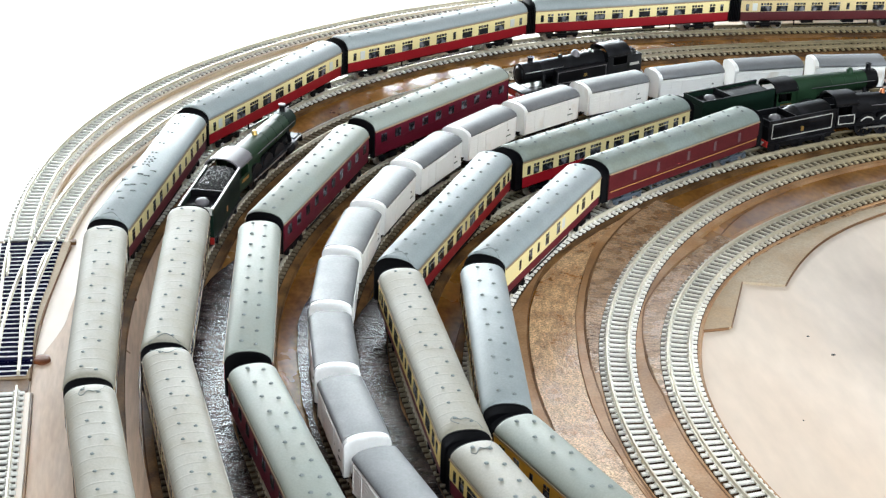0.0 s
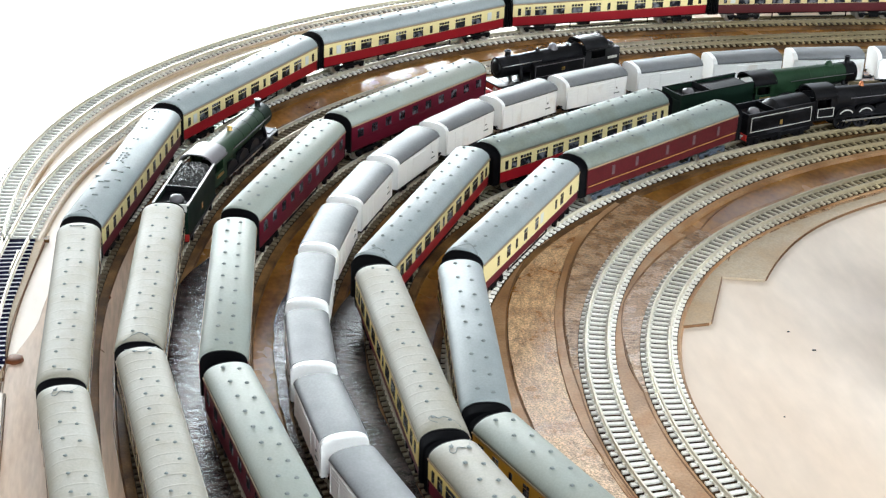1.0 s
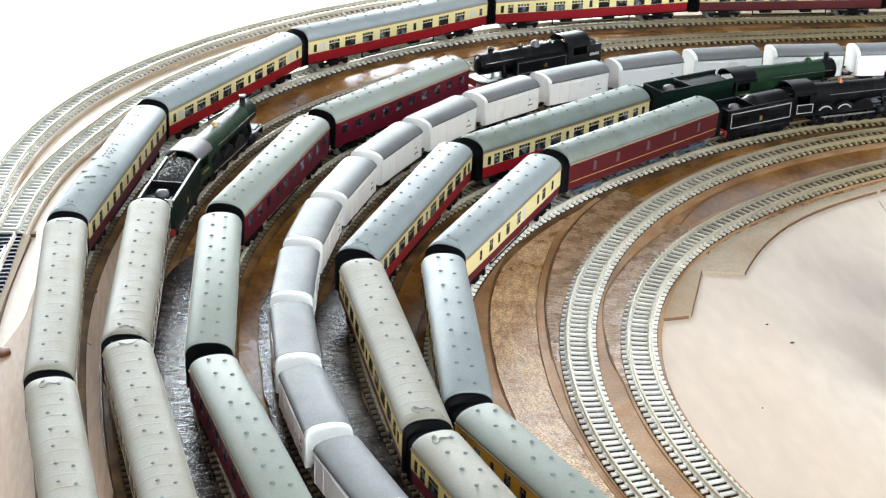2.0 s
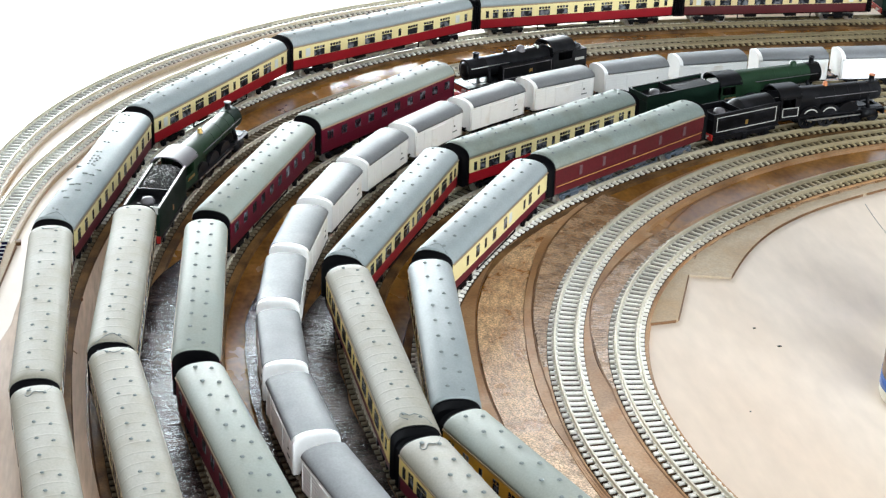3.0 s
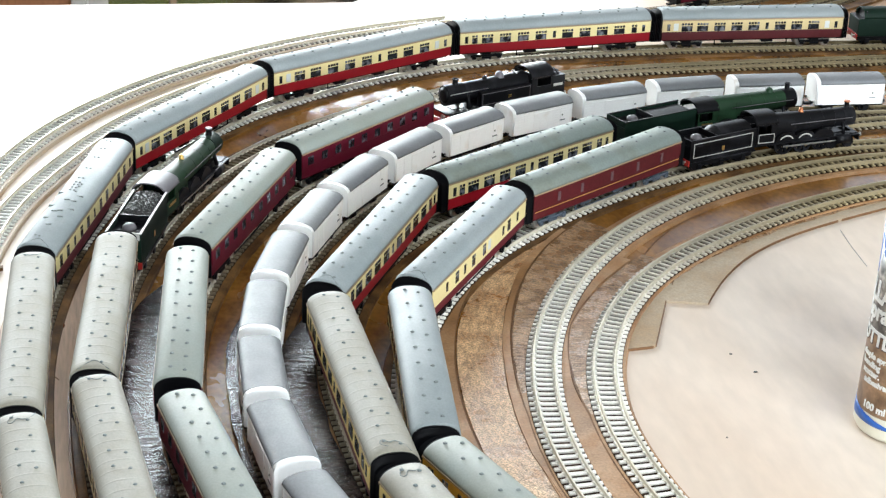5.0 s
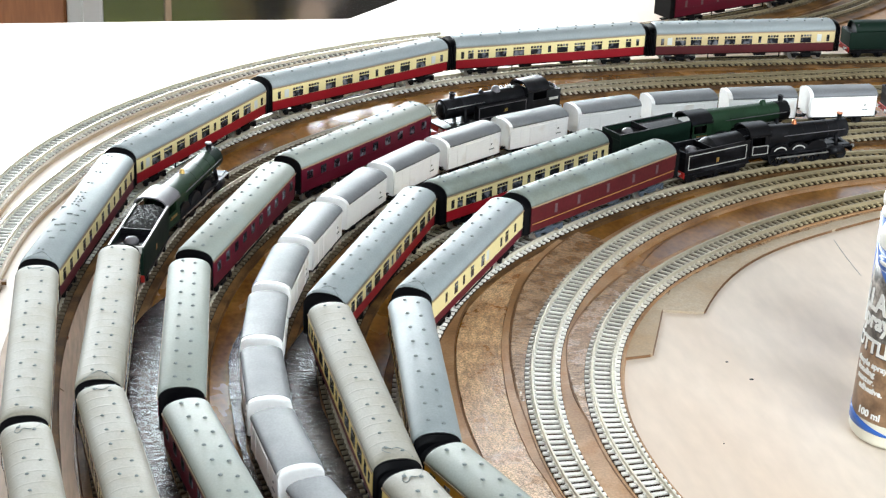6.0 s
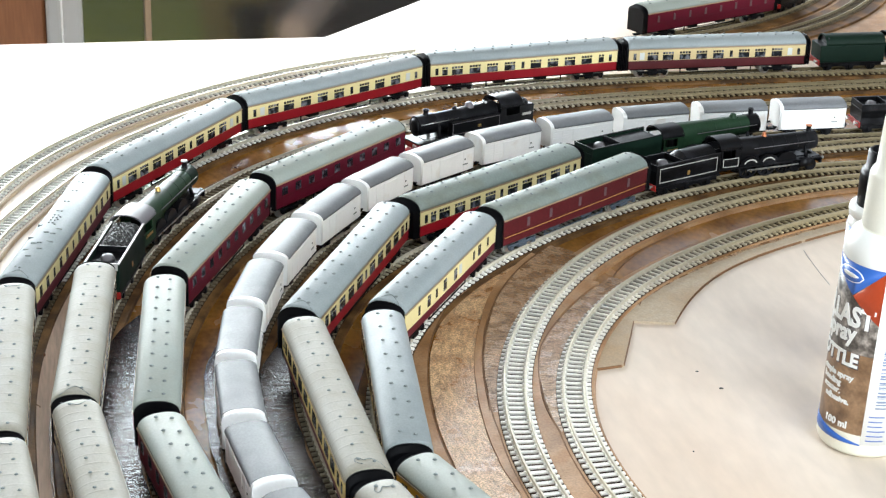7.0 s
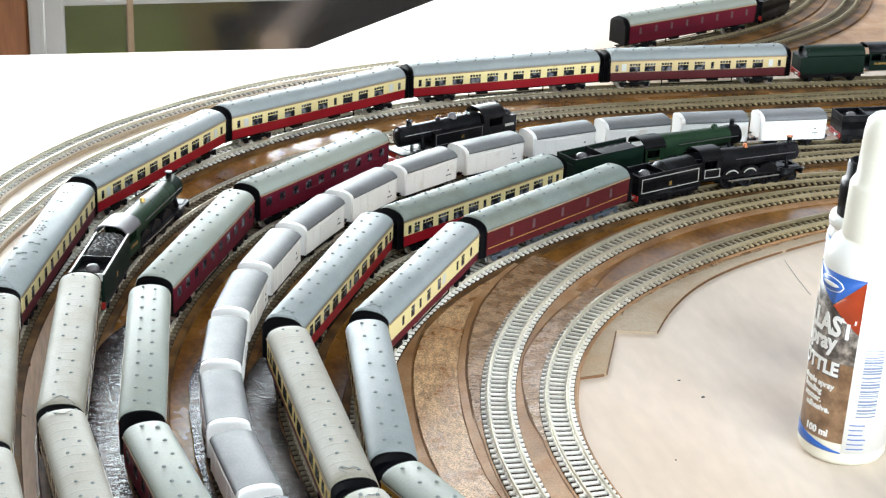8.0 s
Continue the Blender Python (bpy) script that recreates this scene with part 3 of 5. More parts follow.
def van_wagon(line, s0, s1, label, drab=False):
    gap = 0.0082
    length = s1 - s0 - gap
    h, w, eave, top = length / 2, 0.0086, 0.0178, 0.0215
    c = thing("goods_van", label, "wagon", "white goods vans")
    c.matrix_basis = on_track(line, (s0 + s1) / 2, length * 0.3)
    part("body", cube(-h + 0.0006, h - 0.0006, -w, w, 0.0054, eave, bevel=0.0002), M["wagon_white"], c)
    arc = roof_arc(w, eave, top + 0.0001)
    for s in (-1, 1):
        e = [(w, 0.0054)] + (arc if s > 0 else [(y, z + 0.0001) for y, z in arc]) + [(-w, 0.0054)]
        part("end_wall", loft([[(s * (h - d), y, z) for y, z in e] for d in (0.0011 if s > 0 else 0.0026, 0.0)]), M["wagon_white"], c)
        part("door", cube(-0.0062, 0.0062, s * w, s * (w + 0.00035), 0.0062, eave - 0.0012, bevel=0.0001), M["wagon_white"], c)
        for k in (-0.0066, 0.0062, -h + 0.001, h - 0.0015, -h * 0.62, h * 0.60):
            share("strap", STRAP, c, Matrix.Translation((k, s * (w + 0.0001), 0)))
        part("planking", planks(h, w, s), M["wagon_white"], c)
        part("running_number", cube(-s * (h - 0.0090), -s * (h - 0.0052), s * (w + 0.0001), s * (w + 0.0003), 0.0092, 0.0098), M["vent"], c, "small dark painted number bar")
        part("brake_mark", cube(-s * (h - 0.0078), -s * (h - 0.0068), s * (w + 0.0001), s * (w + 0.0003), 0.0120, 0.0128, bevel=0.0001), M["black"], c)
        part("running_plate", cube(-h, h, s * (w - 0.0016), s * (w + 0.0002), 0.0048, 0.0055), M["black"], c)
        for x in (-0.0115, 0.0115):
            bm = cube(x - 0.0016, x + 0.0016, s * 0.0062, s * 0.0074, 0.0016, 0.0050, bevel=0.0003)
            part("axle_guard", bm, M["black"], c)
        for y in (-0.0055, 0.0055):
            b = tube(bmesh.new(), 0.0005, 0.0005, 0.002, along_x(s * (h + 0.001), y, 0.0064), 8)
            tube(b, 0.0011, 0.0011, 0.0004, along_x(s * (h + 0.002), y, 0.0064), 10)
            part("buffer", b, M["black"], c)
        part("coupling", cube(s * h * 0.95, s * (h + gap / 2), -0.0016, 0.0016, 0.0034, 0.0044, bevel=0.0002), M["black"], c)
    roof = [(y * 1.03, z + 0.0003) for y, z in roof_arc(w, eave, top)]
    part("roof", loft([[(x, y, z) for y, z in roof] for x in (-h + 0.0024, h + 0.0002)]), M["wagon_grey"], c, "smooth grey curved roof")
    strip_rings = []
    for k in range(9):
        a = math.pi * k / 8
        x, y, z = 0.0034 * math.cos(a), -w * 0.90 + 0.0014 * math.sin(a), eave + 0.0016 + 0.0009 * math.sin(a)
        strip_rings.append([(x - 0.0002, y, z), (x + 0.0002, y, z), (x + 0.0002, y + 0.0003, z + 0.0006), (x - 0.0002, y + 0.0003, z + 0.0006)])
    part("rainstrip", loft(strip_rings), M["wagon_white"], c)
    for x in (-0.0115, 0.0115):
        wheel_pair(c, x, mesh=WHEEL_DARK)
    return c


def planks(h, w, s):
    """One boarded side: seven planks with a groove between them."""
    edge = []
    for k in range(7):
        z = 0.0062 + k * 0.00152
        edge += [(0.00013, z), (0.00013, z + 0.0014), (0.00006, z + 0.00143), (0.00006, z + 0.00150)]
    side = [(-0.0002, 0.0062)] + edge + [(-0.0002, edge[-1][1])]
    bm = loft([[(x, s * (w + o), z) for o, z in side] for x in (-h + 0.001, h - 0.001)])
    for f in bm.faces:
        f.smooth = False
    return bm


def driving_wheel(r):
    """Rim, nine spokes and hub in one skin."""
    bm, n = bmesh.new(), 18
    rows = {}
    for side, y in ((0, -0.0007), (1, 0.0007)):
        for k, rr in enumerate((r * 0.22, r * 0.82, r)):
            rows[side, k] = [bm.verts.new((rr * math.cos(2 * math.pi * i / n), y, rr * math.sin(2 * math.pi * i / n))) for i in range(n)]
        bm.faces.new(rows[side, 0])
    for i in range(n):
        j = (i + 1) % n
        for side in (0, 1):
            a, b, c = rows[side, 0], rows[side, 1], rows[side, 2]
            bm.faces.new((b[i], b[j], c[j], c[i]))
            if i % 2 == 0:
                bm.faces.new((a[i], a[j], b[j], b[i]))
        for k in (1, 2):
            p, q = rows[0, k], rows[1, k]
            bm.faces.new((p[i], p[j], q[j], q[i]))
    bmesh.ops.recalc_face_normals(bm, faces=bm.faces)
    return mesh_of("driving_wheel", bm, M["engine_black"])


DRIVER = driving_wheel(0.0064)


def boiler(parent, x0, x1, r0, r1, z, material, name="boiler"):
    n = 20
    rings = [[(x, r * math.cos(2 * math.pi * k / n), z + dz + r * math.sin(2 * math.pi * k / n)) for k in range(n)] for x, r, dz in ((x0, r0, r0 - r0), (x1, r1, 0))]
    return part(name, loft(rings), material, parent)


def turned(parent, name, x, y, z, steps, material, label="", seg=16):
    ob = part(name, lathe(steps, seg), material, parent, label)
    ob.location = (x, y, z)
    return ob


def cab(parent, x0, x1, w, z0, z1, top, side_mat, roof_mat, open_back=True):
    for s in (-1, 1):
        bm = bmesh.new()
        block(bm, x0, x1, s * w, s * (w - 0.0006), z0, z0 + (z1 - z0) * 0.52)
        block(bm, x1 - (x1 - x0) * 0.28, x1, s * w, s * (w - 0.0006), z0 + (z1 - z0) * 0.52, z1)
        block(bm, x0, x0 + 0.0008, s * w, s * (w - 0.0006), z0 + (z1 - z0) * 0.52, z1)
        block(bm, x0, x1, s * w, s * (w - 0.0006), z1 - 0.0008, z1)
        part("cab_side", bm, side_mat, parent)
    part("cab_front", cube(x1 - 0.0007, x1, -w, w, z0, z1 + (top - z1) * 0.4), side_mat, parent)
    out, inn = roof_arc(w + 0.0003, z1, top), roof_arc(w - 0.0003, z1 - 0.0006, top - 0.0006)
    ring = out + inn[::-1]
    part("cab_roof", loft([[(x, y, z) for y, z in ring] for x in (x0 - 0.0012, x1 + 0.0004)]), roof_mat, parent, "curved cab roof")
    part("cab_floor", cube(x0, x1, -w + 0.0006, w - 0.0006, z0 - 0.0004, z0 + 0.0004), M["engine_black"], parent)
    part("backhead", cube(x1 - 0.003, x1 - 0.0008, -0.0035, 0.0035, z0, z0 + (z1 - z0) * 0.7, bevel=0.0006), M["engine_black"], parent)


def buffers(parent, x, way, z=0.0071):
    for y in (-0.0058, 0.0058):
        b = tube(bmesh.new(), 0.0006, 0.0006, 0.0022, along_x(x + way * 0.0011, y, z), 8)
        tube(b, 0.0013, 0.0013, 0.0004, along_x(x + way * 0.0022, y, z), 12)
        part("buffer", b, M["steel"], parent)


def frame_lines(parent, x0, x1, z0, z1, y, material, t=0.0004):
    for s in (-1, 1):
        bm = bmesh.new()
        a, b = s * y, s * (y + 0.0001)
        block(bm, x0, x1, a, b, z0, z0 + t), block(bm, x0, x1, a, b, z1 - t, z1)
        block(bm, x0, x0 + t, a, b, z0, z1), block(bm, x1 - t, x1, a, b, z0, z1)
        part("lining", bm, material, parent, "pale painted lining")


def tender(line, s0, s1, paint, label, lined=False, badge=None, open_coal=True, rim=None, top=0.0190, rounded=False, heap=0.0007):
    length = s1 - s0 - 0.002
    h, w = length / 2, 0.0086
    c = thing("locomotive_tender", label, "tender", "locomotive tenders")
    c.matrix_basis = on_track(line, (s0 + s1) / 2, length * 0.3)
    z0, z1 = 0.0066, top
    part("footplate", cube(-h, h, -w, w, 0.0058, 0.0066, bevel=0.0002), M["engine_black"], c)
    part("tank", cube(-h + 0.0006, h - 0.0006, -w + 0.0004, w - 0.0004, z0, z1 - (0.0062 if rounded else 0.0032), bevel=0.0004), M[paint], c)
    part("tank_top", cube(-h + 0.0012, h - 0.0012, -w + 0.001, w - 0.001, z1 - (0.0064 if rounded else 0.0033), z1 - (0.0060 if rounded else 0.0028)), M["engine_black"], c)
    for s in (-1, 1):
        if rounded:
            continue
        part("side_sheet", cube(-h + 0.0006, h - 0.0006, s * (w - 0.0004), s * (w - 0.0010), z0 + 0.004, z1), M[paint], c)
        part("side_rim", cube(-h + 0.0005, h - 0.0005, s * (w - 0.0002), s * (w - 0.0012), z1, z1 + 0.0005, bevel=0.0001), M[rim or "engine_black"], c)
    if rounded:
        lid, inner = roof_arc(w - 0.0005, z1 - 0.0062, z1), roof_arc(w - 0.0012, z1 - 0.0062, z1 - 0.0007)
        part("top_cover", loft([[(x, y, z) for y, z in lid + inner[::-1]] for x in (-h + 0.0045, h - 0.0006)]), M[paint], c, "arched tender top")
        part("corridor_end", cube(-h + 0.0060, -h + 0.0068, -w + 0.0016, w - 0.0016, z1 - 0.0064, z1 - 0.0012), M["engine_black"], c)
    for x in () if rounded else (-h + 0.0006, -h + length * 0.40):
        part("bulkhead", cube(x, x + 0.0006, -w + 0.001, w - 0.001, z1 - 0.003, z1 + (0.0005 if x < -h + 0.001 else 0.0006)), M[rim or paint] if x < -h + 0.001 else M["engine_black"], c)
    if not rounded:
        turned(c, "water_filler", -h + length * 0.23, 0, z1 - 0.0028, ((0.0001, 0.0), (0.0032, 0.0), (0.0033, 0.0012), (0.0026, 0.0024), (0.0012, 0.0030), (0.0001, 0.0031)), M["cab_grey"], "domed grey water filler")
        random.seed(int(s0 * 1000) + 7)
        bm = bmesh.new()
        nx, ny = 44, 24
        grid = [[bm.verts.new((-h + length * 0.42 + (length * 0.52) * i / (nx - 1), (-w + 0.0011) + 2 * (w - 0.0011) * j / (ny - 1),
                 z1 - 0.0014 + (0.0030 if open_coal else heap) * math.sin(math.pi * j / (ny - 1)) ** 0.6 * min(1.0, 0.35 + i / 9) + (random.uniform(-0.0004, 0.0005) if open_coal else random.uniform(-0.00002, 0.00002)))) for j in range(ny)] for i in range(nx)]
        for i in range(nx - 1):
            for j in range(ny - 1):
                bm.faces.new((grid[i][j], grid[i + 1][j], grid[i + 1][j + 1], grid[i][j + 1]))
        part("coal_load", bm, M["coal"] if open_coal else M["engine_black"], c, "heap of black coal" if open_coal else "black coal-space cover")
    if lined:
        frame_lines(c, -h + 0.003, h - 0.003, z0 + 0.0024, z1 - 0.0016, w - 0.0004, M["lining"])
    if badge:
        for s in (-1, 1):
            part("crest", cube(-0.0009, 0.0009, s * (w - 0.0004), s * (w - 0.00025), z0 + 0.004, z0 + 0.0066, bevel=0.0001), M[badge], c)
    for s in (-1, 1):
        bm = cube(-h + 0.002, h - 0.002, s * 0.0066, s * 0.0076, 0.0036, 0.0058)
        for k in (-0.33, 0, 0.33):
            block(bm, length * k - 0.0014, length * k + 0.0014, s * 0.0066, s * 0.0082, 0.0020, 0.0050, bevel=0.0002)
        part("frame", bm, M["engine_black"], c)
    for k in (-0.33, 0, 0.33):
        wheel_pair(c, length * k, 0.0034, WHEEL_DARK)
    part("buffer_beam", cube(-h - 0.0003, -h + 0.0004, -w, w, 0.0050, 0.0082), M["red"], c)
    buffers(c, -h, -1)
    return c


def running_gear(c, xs, x_front, w, rods=True):
    for x in xs:
        for s in (-1, 1):
            share("driving_wheel", DRIVER, c, Matrix.Translation((x, s * 0.0048, 0.0064)))
    for s in (-1, 1):
        if rods:
            part("coupling_rod", cube(min(xs) - 0.001, max(xs) + 0.001, s * 0.0060, s * 0.0064, 0.0046, 0.0056, bevel=0.0001), M["steel"], c)
            part("connecting_rod", cube(xs[len(xs) // 2], x_front - 0.004, s * 0.0066, s * 0.0070, 0.0050, 0.0057, bevel=0.0001), M["steel"], c)
        b = tube(bmesh.new(), 0.0028, 0.0028, 0.0085, along_x(x_front - 0.0005, s * 0.0070, 0.0062), 14)
        part("cylinder", smooth(b), M["engine_black"], c)
    bm = cube(min(xs) - 0.004, x_front + 0.008, -0.0034, 0.0034, 0.0040, 0.0090)
    part("frame", bm, M["engine_black"], c)
    bg = part("bogie", cube(x_front - 0.0075, x_front + 0.0075, -0.0036, 0.0036, 0.0028, 0.0044, bevel=0.0002), M["engine_black"], c)
    for k in (-0.0055, 0.0055):
        wheel_pair(bg, x_front + k, 0.0030, WHEEL_DARK)


def tender_engine(line, s0, s1, paint, label, r0=0.0058, r1=0.0050, cab_roof="engine_black", cab_paint=None, splash="engine_black", plates=False, safety="brass", dome=False, chimney="engine_black", rim=None, smokebox="engine_black", number="brass", axis=0.0168, bands="engine_black", dome_at=0.5):
    length = s1 - s0
    h, w = length / 2, 0.0088
    c = thing("steam_locomotive", label, "locomotive", "model steam locomotives")
    c.matrix_basis = on_track(line, (s0 + s1) / 2, length * 0.26)
    z = axis
    cab_len = length * 0.19
    fp = 0.0086
    part("running_plate", cube(-h, h - 0.003, -w, w, fp - 0.0007, fp, bevel=0.0002), M["engine_black"], c)
    cab(c, -h + 0.001, -h + cab_len, w - 0.0002, fp, 0.0205, 0.0254, M[cab_paint or paint], M[cab_roof])
    fb = -h + cab_len + length * 0.20
    arc = [(r0 - 0.0004, fp)] + [(y, zz) for y, zz in roof_arc(r0, z - 0.0005, z + r0 + 0.0004, 10)] + [(0.0004 - r0, fp)]
    part("firebox", loft([[(x, y * q, fp + (zz - fp) * q) for y, zz in arc] for x, q in ((-h + cab_len, 1.0), (fb, 0.97))]), M[paint], c, "square-topped firebox")
    sb = h - length * 0.155
    boiler(c, fb - 0.001, sb, r0, r1, z, M[paint])
    for x in (0.28, 0.55, 0.8):
        xx = fb + (sb - fb) * x
        rr = r0 + (r1 - r0) * x
        b = part("boiler_band", smooth(tube(bmesh.new(), rr + 0.0001, rr + 0.0001, 0.0004, along_x(xx, 0, z), 20)), M[bands], c)
    boiler(c, sb, h - 0.004, r1 + 0.0002, r1 + 0.0002, z, M[smokebox], "smokebox")
    part("smokebox_door", smooth(tube(bmesh.new(), r1 * 0.9, r1 * 0.5, 0.0009, along_x(h - 0.0036, 0, z), 18)), M["engine_black"], c)
    cx = sb + (h - 0.004 - sb) * 0.5
    turned(c, "chimney", cx, 0, z + r1 - 0.0006, ((0.0021, 0), (0.0015, 0.0010), (0.00145, 0.0035), (0.0018, 0.0038), (0.0018, 0.0043), (0.0012, 0.0043), (0.0011, 0.0030)), M[chimney])
    if rim:
        turned(c, "chimney_cap", cx, 0, z + r1 + 0.0031, ((0.0014, 0), (0.0019, 0.0002), (0.0019, 0.0007), (0.0013, 0.0008)), M[rim])
    if safety:
        turned(c, "safety_valve", fb + (sb - fb) * 0.18, 0, z + r0 - 0.0006, ((0.0017, 0), (0.0013, 0.0008), (0.0011, 0.0022), (0.0007, 0.0026), (0.0001, 0.0026)), M[safety], safety + " safety valve cover")
    if dome:
        turned(c, "dome", fb + (sb - fb) * dome_at, 0, z + r0 - 0.0012, ((0.0026, 0), (0.0021, 0.0010), (0.0019, 0.0020), (0.0011, 0.0027), (0.0001, 0.0029)), M[paint])
    xs = (-h + length * 0.30, -h + length * 0.47, -h + length * 0.64)
    for s in (-1, 1):
        for x in xs:
            n = 12
            ring = [(x + 0.0068 * math.cos(math.pi * k / n), fp + 0.0050 * math.sin(math.pi * k / n)) for k in range(n + 1)]
            part("splasher", loft([[(px, s * yy, pz) for px, pz in ring] for yy in (0.0056, 0.0074)]), M[splash], c)
        if plates:
            for x in xs[:2]:
                n = 10
                o = [(x + 0.0046 * math.cos(math.pi * (0.12 + 0.76 * k / n)), fp + 0.0036 * math.sin(math.pi * (0.12 + 0.76 * k / n))) for k in range(n + 1)]
                i = [(x + 0.0041 * math.cos(math.pi * (0.12 + 0.76 * k / n)), fp + 0.0029 * math.sin(math.pi * (0.12 + 0.76 * k / n))) for k in range(n + 1)]
                part("splasher_beading", loft([[(px, s * yy, pz) for px, pz in o + i[::-1]] for yy in (0.0074, 0.00765)]), M["lining"], c, "pale curved splasher beading")
        part("steam_pipe", smooth(tube(bmesh.new(), 0.0011, 0.0011, 0.0075, pose(sb - 0.001, s * 0.0056, 0.0122, s * 14, 0, 0), 10)), M["engine_black"], c)
        part("handrail", smooth(tube(bmesh.new(), 0.0002, 0.0002, (sb - fb) * 1.25, along_x((sb + fb) / 2, s * (r0 + 0.0004), z + 0.0012), 6)), M["cab_grey"], c)
        part("cab_number", cube(-h + cab_len * 0.25, -h + cab_len * 0.75, s * (w - 0.0002), s * w, fp + 0.0036, fp + 0.0050), M[number], c)
    if plates:
        frame_lines(c, -h + 0.0022, -h + cab_len - 0.0012, fp + 0.001, fp + 0.0062, w - 0.0002, M["lining"])
    running_gear(c, xs, h - length * 0.17, w)
    part("buffer_beam", cube(h - 0.0034, h - 0.0024, -w, w, 0.0050, 0.0084), M["engine_black"], c)
    part("front_step", cube(h - 0.010, h - 0.0026, -w * 0.8, w * 0.8, 0.0084, 0.0090), M["engine_black"], c)
    buffers(c, h - 0.0024, 1)
    return c


def tank_engine(line, s0, s1, label):
    """Chimney towards its coaches, bunker ahead."""
    length = s1 - s0
    h, w = length / 2, 0.0088
    c = thing("steam_locomotive", label, "locomotive", "model steam locomotives")
    c.matrix_basis = on_track(line, (s0 + s1) / 2, length * 0.26) @ pose(0, 0, 0, 0, 0, 180) @ Matrix.Diagonal((1, 1, 1.10, 1))
    z, fp, k = 0.0162, 0.0088, M["engine_black"]
    part("running_plate", cube(-h + 0.001, h - 0.002, -w, w, fp - 0.0007, fp, bevel=0.0002), k, c)
    cab(c, -h + length * 0.13, -h + length * 0.30, w - 0.0002, fp, 0.0198, 0.0246, k, k)
    part("bunker", cube(-h + 0.0016, -h + length * 0.13, -w + 0.0002, w - 0.0002, fp, 0.0188, bevel=0.0003), k, c)
    bm = bmesh.new()
    random.seed(5)
    for i in range(60):
        m = Matrix.LocRotScale((-h + 0.003 + random.random() * length * 0.09, random.uniform(-0.0065, 0.0065), 0.0190 + random.random() * 0.0008), Euler((random.random() * 3, random.random() * 3, 0)), (0.0014, 0.0012, 0.0010))
        bmesh.ops.create_cube(bm, size=1.0, matrix=m)
    part("coal_load", bm, M["coal"], c)
    for s in (-1, 1):
        part("side_tank", cube(-h + length * 0.30, h - length * 0.29, s * 0.0046, s * (w - 0.0002), fp, 0.0170, bevel=0.0004), k, c)
        part("crest", cube(-0.0030, -0.0008, s * (w - 0.0002), s * (w - 0.00008), 0.0118, 0.0134), M["brass"], c, "small gilt crest")
        part("number", cube(-h + 0.0035, -h + length * 0.115, s * (w - 0.0002), s * (w - 0.00008), 0.0132, 0.0146), M["lining"], c)
        part("steam_pipe", smooth(tube(bmesh.new(), 0.0012, 0.0012, 0.0078, pose(h - length * 0.215, s * 0.0052, 0.0120, s * 12, 0, 0), 10)), k, c)
        part("handrail", smooth(tube(bmesh.new(), 0.0002, 0.0002, length * 0.3, along_x(h - length * 0.22, s * 0.0054, z + 0.0016), 6)), M["steel"], c)
        part("sloping_plate", loft([[(h - length * 0.27, s * y, fp) for y in (0.0045, w)] + [(h - length * 0.27, s * y, fp + 0.0003) for y in (w, 0.0045)], [(h - length * 0.20, s * y, fp - 0.0024) for y in (0.0045, w)] + [(h - length * 0.20, s * y, fp - 0.0021) for y in (w, 0.0045)]]), k, c)
    frame_lines(c, -h + length * 0.31, h - length * 0.30, fp + 0.0012, 0.0162, w - 0.0002, M["cab_grey"], 0.0003)
    boiler(c, -h + length * 0.30, h - length * 0.20, 0.0058, 0.0052, z, k)
    boiler(c, h - length * 0.20, h - 0.0052, 0.0055, 0.0055, z, k, "smokebox")
    part("smokebox_door", smooth(tube(bmesh.new(), 0.0050, 0.0028, 0.001, along_x(h - 0.0048, 0, z), 18)), k, c)
    turned(c, "chimney", h - length * 0.145, 0, z + 0.0050, ((0.0022, 0), (0.0016, 0.0008), (0.0016, 0.0026), (0.0020, 0.0028), (0.0019, 0.0033), (0.0013, 0.0033), (0.0012, 0.0022)), k)
    turned(c, "dome", -h + length * 0.50, 0, z + 0.0048, ((0.0030, 0), (0.0025, 0.0010), (0.0022, 0.0022), (0.0012, 0.0030), (0.0001, 0.0031)), M["cab_grey"], "grey steam dome")
    turned(c, "top_feed", -h + length * 0.62, 0, z + 0.0048, ((0.0016, 0), (0.0013, 0.0014), (0.0006, 0.0020), (0.0001, 0.0020)), k)
    for y in (-0.0012, 0.0012):
        turned(c, "safety_valve", -h + length * 0.37, y, z + 0.0052, ((0.0007, 0), (0.0006, 0.0014), (0.0001, 0.0015)), M["steel"], "", 8)
    running_gear(c, (-h + length * 0.34, -h + length * 0.49, -h + length * 0.64), h - length * 0.20, w)
    part("trailing_truck", cube(-h + 0.002, -h + 0.016, -0.0036, 0.0036, 0.0028, 0.0050), k, c)
    wheel_pair(c, -h + length * 0.12, 0.0032, WHEEL_DARK)
    for x, way in ((h - 0.0028, 1), (-h + 0.0012, -1)):
        part("buffer_beam", cube(x - 0.0004, x + 0.0006, -w, w, 0.0050, 0.0082), M["red"], c)
        buffers(c, x, way)
    part("front_coupling", cube(h - 0.004, h + 0.006, -0.002, 0.002, 0.0034, 0.0046), M["red"], c)
    return c

# ---------------------------------------------------------------- room
FLOOR, CEIL = -0.76, 1.62


def plain(name, label, bm, material, category, kind="structure", parent=None):
    me = mesh_of(name, bm, material)
    return tagged(new(name, me), label, category, "", kind)


plain("floor", "brown carpet of the room", cube(-2.7, 3.0, -5.0, 2.5, FLOOR - 0.05, FLOOR), M["carpet"], "floor")
# unseen ceiling, its opening cut for the added overhead lamp
roof = bmesh.new()
